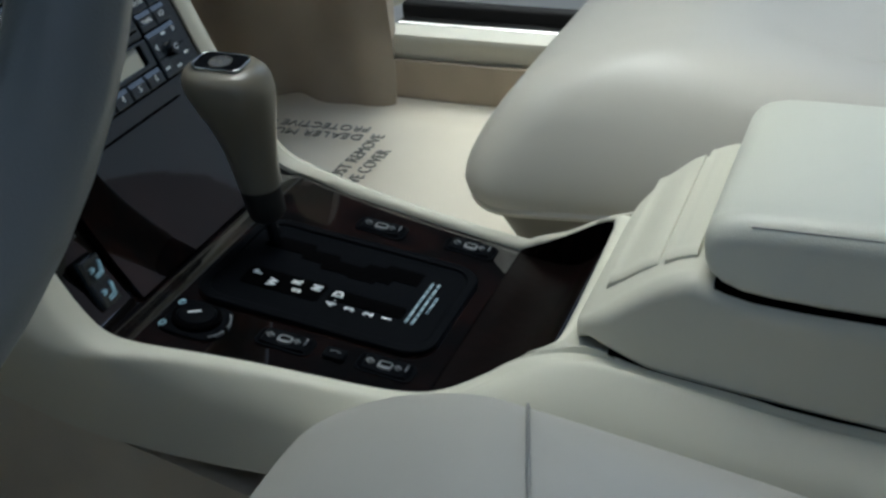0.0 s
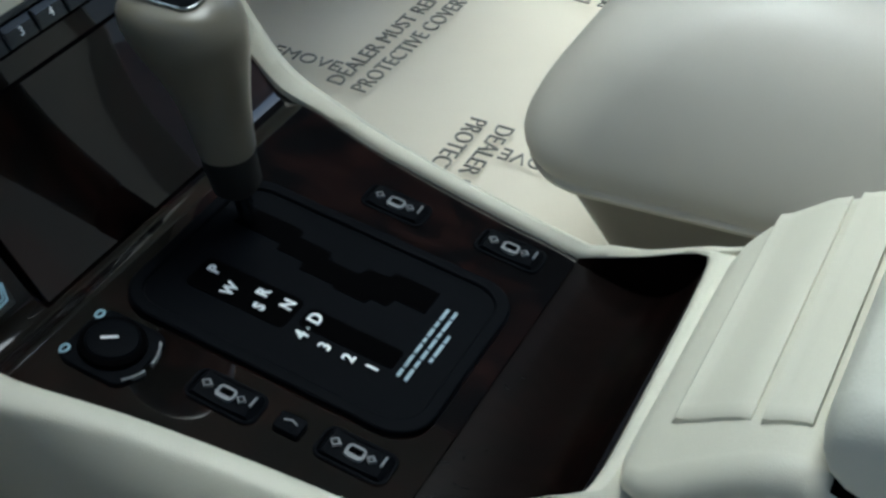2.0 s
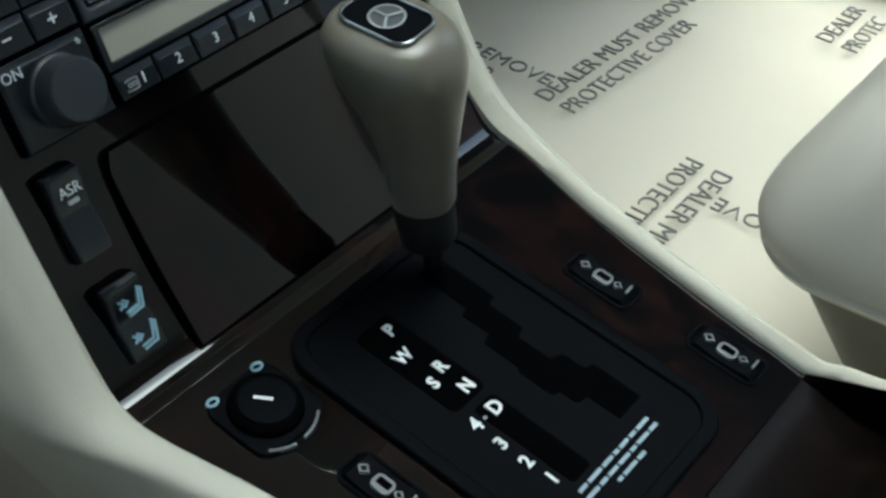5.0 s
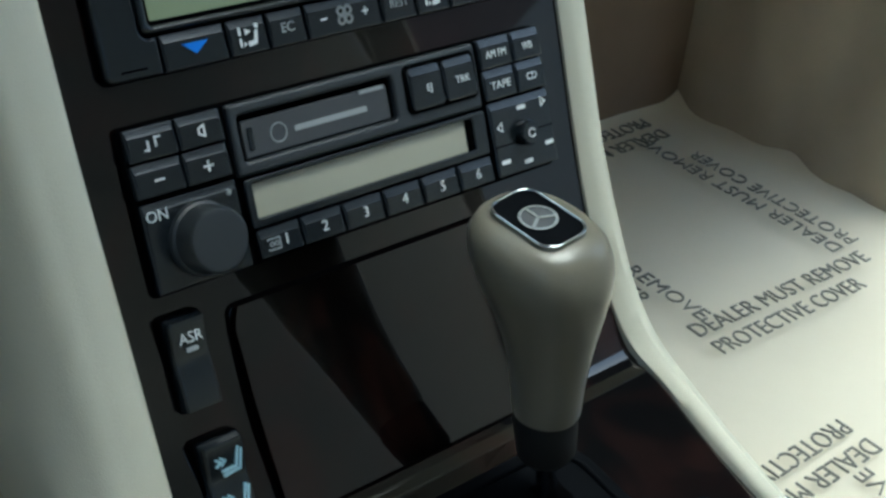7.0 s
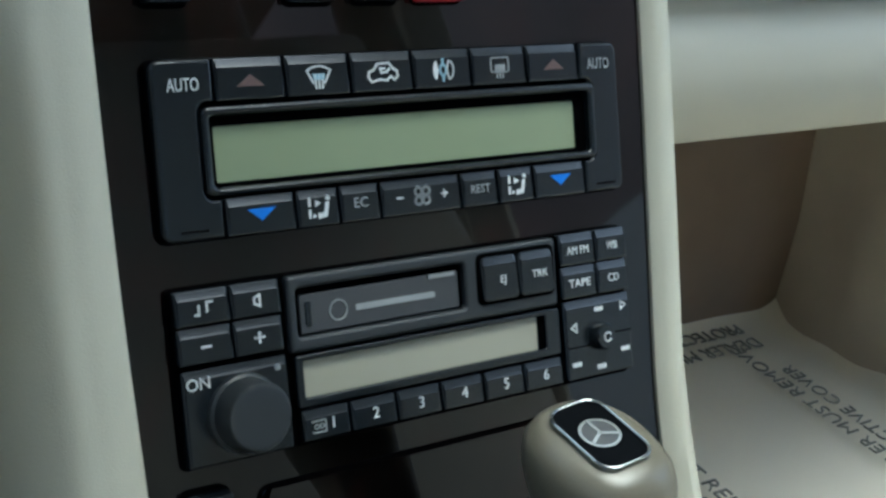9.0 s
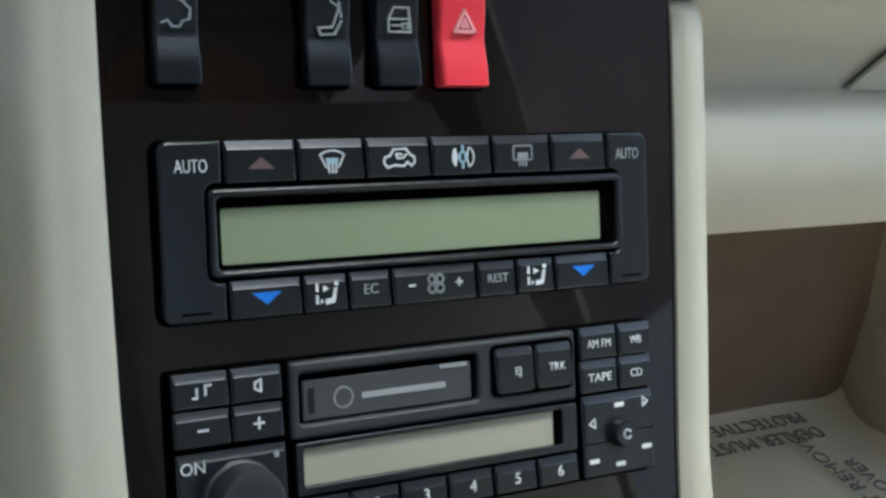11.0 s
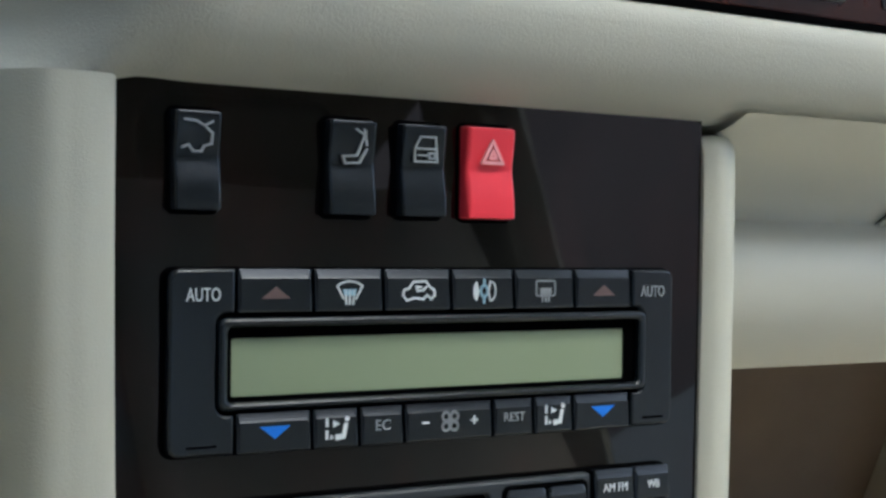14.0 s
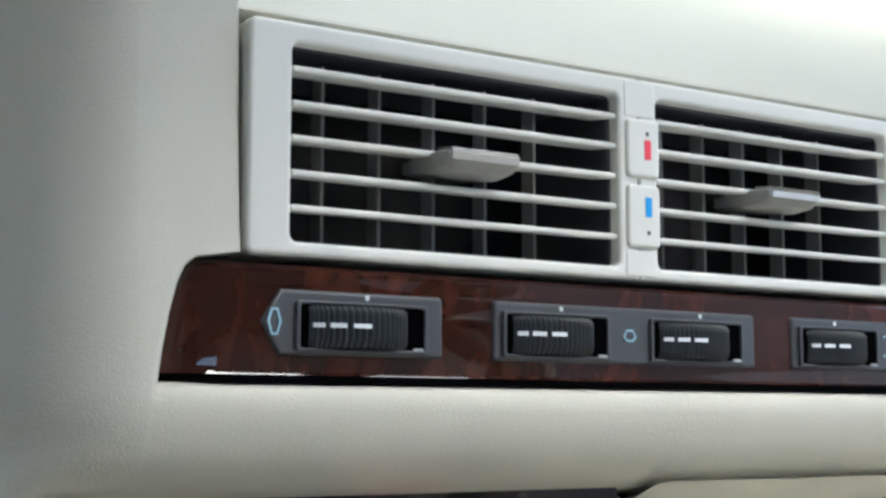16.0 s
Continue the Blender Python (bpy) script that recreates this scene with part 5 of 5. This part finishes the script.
def ashtray():
    """Veneered ashtray door, bowed with the fascia, in a dark gap."""
    a = thing("ashtray_door", FASCIA, "glossy dark wood ashtray door set in the fascia", "ashtray")

    def bow(bm, off):
        for v in bm.verts:
            t = max(0.0, (-0.145 - v.co.z)) / 0.09
            v.co.y += off - 0.0135 * t**1.6
        return bm
    n = 10
    pts_o, pts_i = [], []
    for x0, x1, z0, z1, r, pts in ((-0.0754, 0.0754, -0.2323, -0.1478, 0.0048, pts_o), (-0.0742, 0.0742, -0.2312, -0.1490, 0.004, pts_i)):
        base = outline(x0, x1, z0, z1, r, 4)
        for i, p in enumerate(base):
            q = base[(i + 1) % len(base)]
            k = n if math.dist(p, q) > 0.03 else 1
            pts.extend((p[0] + (q[0] - p[0]) * j / k, p[1] + (q[1] - p[1]) * j / k) for j in range(k))
    part("gap", bow(ring(pts_o, pts_i, 0.0022, 0.006), 0.0), void, a, "dark gap round the door")
    rows = []
    for j in range(21):
        z = -0.1490 - 0.0822 * j / 20
        inset = 0.003 * max(0, 1 - j / 1.5) if j < 2 else 0.0
        rows.append([Vector((x, 0.0, z)) for x in (-0.0742 + inset, -0.03, 0.0, 0.03, 0.0742 - inset)])
    part("door", bow(thick(loft(rows), 0.004), 0.0030), wood, a, "glossy dark wood door")


ashtray()


# ---- lever console ----
def on_gate(x, s, h, turn=0):
    return GATEF @ pose(x, s, h, 0, 0, turn)


def shift_gate():
    g = thing("shift_gate", GATEF, "blue-black shift gate plate with white gear letters", "shift gate")
    part("surround", flat_ring(outline(-0.0560, 0.0530, -0.0770, 0.0775, 0.019, 7), outline(-0.0490, 0.0470, -0.0700, 0.0715, 0.014, 7), -0.0032, 0.004, 0.0014), gate_black, g, "blue-black raised surround")
    part("plate", prism(outline(-0.0492, 0.0472, -0.0702, 0.0717, 0.014, 7), -0.0012, 0.004, flat=True), gate_black, g)
    edge = [(0.0190, 0.0620), (0.0185, 0.0400), (0.0185, 0.0360), (0.0140, 0.0345), (0.0140, 0.0205), (0.0085, 0.0190), (0.0085, 0.0010), (0.0065, -0.0005), (0.0065, -0.0170), (0.0105, -0.0185), (0.0105, -0.0265), (0.0165, -0.0280), (0.0165, -0.0435),
            (0.0320, -0.0435), (0.0325, -0.0200), (0.0275, -0.0185), (0.0275, -0.0075), (0.0215, -0.0060), (0.0215, 0.0110), (0.0270, 0.0125), (0.0270, 0.0300), (0.0325, 0.0315), (0.0325, 0.0620)]
    part("slot", prism(edge, -0.0017, 0.0, flat=True), void, g, "stepped black slot")
    part("letter_panel", prism(outline(-0.0225, -0.0100, -0.0475, 0.0010, 0.002, 3), -0.0018, 0.0, 0.0004, flat=True), void, g)
    part("letter_panel", prism(outline(-0.0290, -0.0085, 0.0050, 0.0570, 0.003, 3), -0.0019, 0.0, 0.0004, flat=True), void, g)
    for word, x, s, size in (("P", -0.0150, 0.0500, 0.0082), ("W", -0.0217, 0.0372, 0.0080), ("R", -0.0150, 0.0236, 0.0082), ("S", -0.0237, 0.0202, 0.0080), ("N", -0.0152, 0.0101, 0.0082), ("D", -0.0156, -0.0046, 0.0088), ("4", -0.0279, -0.0045, 0.0088), ("3", -0.0280, -0.0168, 0.0082), ("2", -0.0280, -0.0290, 0.0082), ("1", -0.0272, -0.0405, 0.0082)):
        lettering(word, size, pose(x, s, 0.0021), white, g, "gear_letter", depth=0.0003, bold=0.00025)
    part("dot", prism(arc(-0.0220, -0.0046, 0.0008, 0.0008, 0, 360, 10)[:-1], -0.0018, 0.0, flat=True), white, g)
    for y, words in ((-0.0515, (0.0052, 0.0086, 0.0068, 0.0030, 0.0058, 0.0040, 0.0082)), (-0.0556, (0.0078, 0.0046, 0.0062, 0.0072, 0.0036, 0.0080, 0.0050)), (-0.0597, (0.0030, 0.0088, 0.0050))):
        x = -(sum(words) + 0.0013 * (len(words) - 1)) / 2
        for w in words:
            part("notice_bar", prism(outline(x, x + w, y - 0.0008, y + 0.0008, 0.0003, 2), -0.0018, 0.0, flat=True), pale_grey_blue, g)
            x += w + 0.0013


shift_gate()


def window_switch(x, s):
    w = thing("window_switch", on_gate(x, s, 0.0), "black window switch with pale symbols in the veneer", "switch", "window switches on the console")
    part("well", flat_ring(outline(-0.0094, 0.0094, -0.0176, 0.0176, 0.0054, 5), outline(-0.0076, 0.0076, -0.0158, 0.0158, 0.0036, 5), -0.0010, 0.003, 0.0006), gate_black, w, "black rim")
    part("well_floor", prism(outline(-0.0080, 0.0080, -0.0162, 0.0162, 0.004, 4), -0.0002, 0.003, flat=True), void, w)
    rows = []
    for k in range(13):
        t = -1 + 2 * k / 12
        h = 0.0012 + 0.0016 * abs(t) ** 1.5 - (0.003 if abs(t) == 1 else 0)
        rows.append([(q * 0.0074, t * 0.0156, h - (0.0028 if abs(q) == 1 else 0)) for q in (-1, -0.9, -0.4, 0.4, 0.9, 1)] + [(0.0074, t * 0.0156, -0.001), (-0.0074, t * 0.0156, -0.001)])
    part("rocker", loft(rows, closed=True, caps=True), gate_black, w, "black rocker")
    for cz, size in ((0.0098, 0.0028), (-0.0072, 0.0024)):
        diamond = [(0.0, 1.0), (-0.9, 0.0), (0.0, -1.0), (0.9, 0.0)]
        part("symbol", flat_ring([(size * a, cz + size * b) for a, b in diamond], [(0.62 * size * a, cz + 0.62 * size * b) for a, b in diamond], -0.0032, -0.001, 0.0), faint, w)
    part("symbol", flat(strokes([[(-0.0010, -0.0122), (0.0040, -0.0122)]], 0.0009, -0.0032, -0.001)), faint, w)
    part("symbol", prism(outline(-0.0036, 0.0036, -0.0040, 0.0048, 0.0024, 4), -0.0024, 0.0, flat=True), faint, w)
    part("symbol_bar", prism(outline(-0.0012, 0.0022, -0.0028, 0.0034, 0.0006, 2), -0.0026, 0.0, flat=True), void, w)


for wx, ws in ((-0.0745, 0.0035), (-0.0720, -0.0580), (0.0765, 0.0040), (0.0800, -0.0580)):
    window_switch(wx, ws)


def lock_button():
    b = thing("rear_window_lock", on_gate(-0.0735, -0.0272, 0.0), "small black rear window lock button", "switch")
    part("button", prism(outline(-0.0050, 0.0050, -0.0065, 0.0065, 0.002, 3), -0.0022, 0.002, 0.0008, flat=True), gate_black, b)
    part("symbol", flat(strokes([[(0.0004, 0.0030), (0.0016, 0.0), (0.0004, -0.0030)]], 0.0008, -0.0025, -0.002)), faint, b)


lock_button()


def mirror_dial():
    d = thing("mirror_dial", on_gate(-0.0785, 0.0590, 0.0), "round black mirror adjuster knob with white pointer", "knob")
    part("base", prism(outline(-0.0180, 0.0175, -0.0180, 0.0175, 0.007, 5), -0.0016, 0.003, 0.0008, flat=True), gate_black, d)
    part("skirt", lathe([(0.0150, 0.001), (0.0145, 0.004), (0.0125, 0.005)], 36), void, d)
    part("knob", lathe([(0.0128, 0.001), (0.0124, 0.0045), (0.0112, 0.0062), (0.0085, 0.0068), (0.0, 0.0066)], 36), gate_black, d)
    part("pointer", prism(outline(-0.0007, 0.0007, -0.0026, 0.0050, 0.0004, 2), -0.0070, -0.006, flat=True), white, d, "white pointer line", m=pose(0, 0, 0, 0, 0, 38))
    for x, y in ((0.0118, 0.0159), (-0.0127, 0.0154)):
        part("symbol", flat(strokes([arc(x, y, 0.0024, 0.0016, 0, 360)], 0.0010, -0.0020, 0.0)), icy, d)
    for pts in (arc(0.0, 0.0, 0.0200, 0.0200, -88, -52, 6), arc(0.0, 0.0, 0.0205, 0.0205, -132, -104, 6)):
        part("symbol", flat(strokes([pts], 0.0011, -0.0020, 0.0)), faint, d)


mirror_dial()


# ---- vents and their thumbwheels in the dashboard ----
def vents():
    # one frame round both outlets
    d0 = -0.0215
    frame_ = thing("vent_frame", FASCIA, "beige frame round the two centre air vents", "vent frame")
    for xa, xb, ia, ib in ((-0.0552, 0.1141, -0.0390, 0.1043), (0.1141, 0.3000, 0.1240, 0.2615)):
        oc = (0.003, 0.0004, 0.0004, 0.003) if xa < 0 else (0.0004, 0.003, 0.003, 0.0004)
        part("surround", ring(outline(xa, xb, 0.1420, 0.2240, oc, 4), outline(ia, ib, 0.1470, 0.2165, 0.0030, 4), d0, 0.03, 0.0018, 3), vent_beige, frame_, "beige moulded surround")
    for za, zb in ((0.2078, 0.2228), (0.1432, 0.1540)):
        part("divider", prism(outline(0.1068, 0.1228, za, zb, 0.0012, 3), d0 - 0.0004, d0 + 0.006, 0.0008), vent_beige, frame_)
    part("seam", box(-0.0574, -0.0556, -0.010, 0.0, 0.1425, 0.2235), void, frame_)
    for x0, x1 in ((-0.0390, 0.1043), (0.1240, 0.2615)):
        v = thing("air_vent", FASCIA @ pose(x0, 0, 0.1470), "beige slatted air vent with a chrome-topped slider", "air vent", "centre air vents")
        w, h = x1 - x0, 0.0695
        part("duct", box(0, w, 0.045, 0.05, 0, h), black, v)
        for a, b, c, d in ((-0.001, 0.0012, 0, h), (w - 0.0012, w + 0.001, 0, h)):
            part("side_wall", box(a, b, d0 + 0.006, 0.045, c, d), grey_plastic, v)
        for c, d in ((-0.001, 0.001), (h - 0.001, h + 0.001)):
            part("end_wall", box(0, w, d0 + 0.006, 0.045, c, d), grey_plastic, v)
        for k in range(5):
            z = 0.0143 + 0.0122 * k
            bm = box(0.0005, w - 0.0005, -0.0205, -0.004, -0.0012, 0.0011, 0.0009, 3)
            part("slat", bm, vent_beige, v, m=pose(0, 0, z, 7))
        for k in range(5):
            x = (0.0212 if x0 < 0 else 0.0190) + 0.0236 * k
            part("vane", box(x - 0.0006, x + 0.0006, -0.002, 0.006, 0.0015, h - 0.0015), vane_grey, v)
        hx = 0.0560 if x0 < 0 else 0.0505
        hw_ = 0.0305 if x0 < 0 else 0.029
        rows = []
        for t, e in ((0, 0.7), (0.06, 0.95), (0.15, 1), (0.85, 1), (0.94, 0.95), (1, 0.7)):
            x = hx + hw_ * t
            rows.append([(x, y * 1.0, z * e) for y, z in ((0.0, -0.0035), (-0.020, -0.0058), (-0.0300, -0.0050), (-0.0335, -0.0015), (-0.0325, 0.0018), (-0.024, 0.0030), (0.0, 0.0025))])
        sl = part("slider", loft(rows, closed=True, caps=True), vane_grey, v, "grey-beige slider tab", m=pose(0, 0, 0.0341))
        rows = [[(hx + hw_ * t, y, z) for y, z in ((-0.0342, -0.0018), (-0.0350, 0.0006), (-0.0336, 0.0026), (-0.024, 0.0038), (-0.024, 0.0024), (-0.032, 0.0010))] for t in (0.03, 0.08, 0.5, 0.92, 0.97)]
        part("slider_cap", loft(rows, closed=True, caps=True), cap_silver, sl, "bright metal cap")
    for z0, z1, mat, cz, pz in ((0.1832, 0.2070, bright_red, 0.1945, 0.2010), (0.1548, 0.1802, sky_blue, 0.1712, 0.1608)):
        b = thing("temperature_button", FASCIA, "beige vent button with a %s mark" % ("red" if mat is bright_red else "blue"), "button", "vent temperature buttons")
        part("cap", prism(outline(0.1072, 0.1240, z0, z1, 0.002, 3), d0 - 0.0018, d0 + 0.006, 0.0014), vent_beige, b)
        part("mark", plates([outline(0.1158, 0.1190, cz - 0.0040, cz + 0.0040, 0.0004, 2)], d0 - 0.0021, d0 - 0.001), mat, b, "red mark" if mat is bright_red else "blue mark")
        part("pin", plates([outline(0.1166, 0.1180, pz - 0.0008, pz + 0.0008, 0.0003, 2)], d0 - 0.0021, d0 - 0.001), grey_plastic, b)


vents()


def thumbwheel_pod(pts, windows, icons, dots):
    p = thing("thumbwheel_pod", FASCIA, "dark grey plastic pod with ribbed vent thumbwheels", "vent control", "vent thumbwheel pods")
    y0 = -0.0238
    # face: one solid slab; black plates on it draw the dark of the wheel openings
    wz0, wz1 = 0.1108, 0.1257
    part("face", prism([q for q in pts], y0 + 0.0012, -0.010, 0.0015, 3), grey_plastic, p, "dark grey face")
    for a, b in windows:
        part("opening", ring(outline(a - 0.0016, b + 0.0016, wz0 - 0.0012, wz1 + 0.0012, 0.0014, 3), outline(a, b, wz0, wz1, 0.001, 3), y0 - 0.0004, y0 + 0.002, 0.0005), grey_plastic, p)
        part("recess_shade", plates([outline(a, b, wz0, wz1, 0.001, 3)], y0 + 0.0006, y0 + 0.001), void, p)
        cx, rr = (a + b) / 2 - 0.002, (b - a) * 0.40
        bm = bmesh.new()
        rows = []
        n = 44
        for k in range(n + 1):
            t = math.pi * (0.04 + 0.92 * k / n)
            rib = 0.0012 if k % 2 else 0.0
            x, y = cx - rr * math.cos(t), y0 + 0.0004 - (0.0058 - rib) * math.sin(t)
            rows.append([(x, y + 0.002, wz0 + 0.0002), (x, y + 0.0004, wz0 + 0.0022), (x, y, wz0 + 0.0035), (x, y, wz1 - 0.0034), (x, y + 0.0004, wz1 - 0.0020), (x, y + 0.002, wz1 - 0.0004)])
        wheel = part("thumbwheel", loft(rows), soft_black, p, "black ribbed thumbwheel", smooth=False)
        for f0, f1 in ((-0.95, -0.76), (-0.68, -0.38), (-0.26, 0.10)):
            pts2 = [(cx + rr * (f0 + (f1 - f0) * j / 4)) for j in range(5)]
            rows = [[(x, y0 + 0.0001 - 0.0061 * math.sqrt(max(0.0, 1 - ((x - cx) / rr) ** 2)), z) for x in pts2] for z in (0.1176, 0.1192)]
            part("index_mark", loft(rows), white, wheel, "white index mark")
        # small pale bar painted as a glint in the opening's lower corner
        part("corner_glint", box(b - 0.0046, b - 0.0004, y0 - 0.0008, y0, wz0 - 0.0004, wz0 + 0.0008, 0.0003), dim_white, p)
    for x in dots:
        part("dot", plates([outline(x - 0.0008, x + 0.0008, 0.1277, 0.1295, 0.0005, 2)], y0 + 0.0009, y0 + 0.002), white, p)
    for lines in icons:
        part("symbol", strokes(lines, 0.0007, y0 + 0.0008, y0 + 0.002), icy, p)


hexi = lambda cx, cz, w, h: [[(cx - w, cz), (cx - w * 0.45, cz + h), (cx + w * 0.45, cz + h), (cx + w, cz), (cx + w * 0.45, cz - h), (cx - w * 0.45, cz - h), (cx - w, cz)]]
thumbwheel_pod([(-0.0500, 0.1194), (-0.0428, 0.1084), (0.0200, 0.1084), (0.0212, 0.1096), (0.0212, 0.1296), (0.0200, 0.1305), (-0.0428, 0.1305)], [(-0.0360, 0.0125)], [hexi(-0.0452, 0.1194, 0.0022, 0.0042)], [-0.0100])
thumbwheel_pod(outline(0.0430, 0.1745, 0.1084, 0.1305, 0.0016, 3), [(0.0480, 0.0950), (0.1185, 0.1650)], [[[(0.1040, 0.1190), (0.1055, 0.1215), (0.1085, 0.1215), (0.1100, 0.1190), (0.1085, 0.1175), (0.1055, 0.1175), (0.1040, 0.1190)]]], [0.0738, 0.1440])
thumbwheel_pod(outline(0.1960, 0.2640, 0.1084, 0.1305, 0.0016, 3), [(0.2010, 0.2470)], [[outline(0.2530, 0.2600, 0.1150, 0.1240, 0.0008, 2)]], [0.2220])


def glovebox():
    g = thing("glovebox_lid", pose(0, 0, 0), "beige glovebox lid in the dashboard face", "glovebox")
    rows = []
    for x0, x1, k in ((0.271, 0.298, 0), (0.33, 0.35, 0.2), (0.45, 0.46, 0.6), (0.62, 0.62, 1)):
        rows.append([(x0 + (x1 - x0) * j / 4, y - 0.0018 + 0.04 * max(0, x0 - 0.3) ** 2, z) for j, (y, z) in enumerate(((0.0515, 0.4300), (0.0505, 0.438), (0.0465, 0.449), (0.0400, 0.4615), (0.0335, 0.473)))])
    part("lid", thick(loft(rows), 0.002), dash_beige, g)
    gap = [(0.2685 + 0.027 * j / 4, y - 0.0012, z) for j, (y, z) in enumerate(((0.0515, 0.4300), (0.0505, 0.438), (0.0465, 0.449), (0.0400, 0.4615), (0.0335, 0.473)))]
    part("gap", loft([[(x, y, z) for x, y, z in gap], [(x + 0.0011, y, z) for x, y, z in gap]]), void, g)


glovebox()
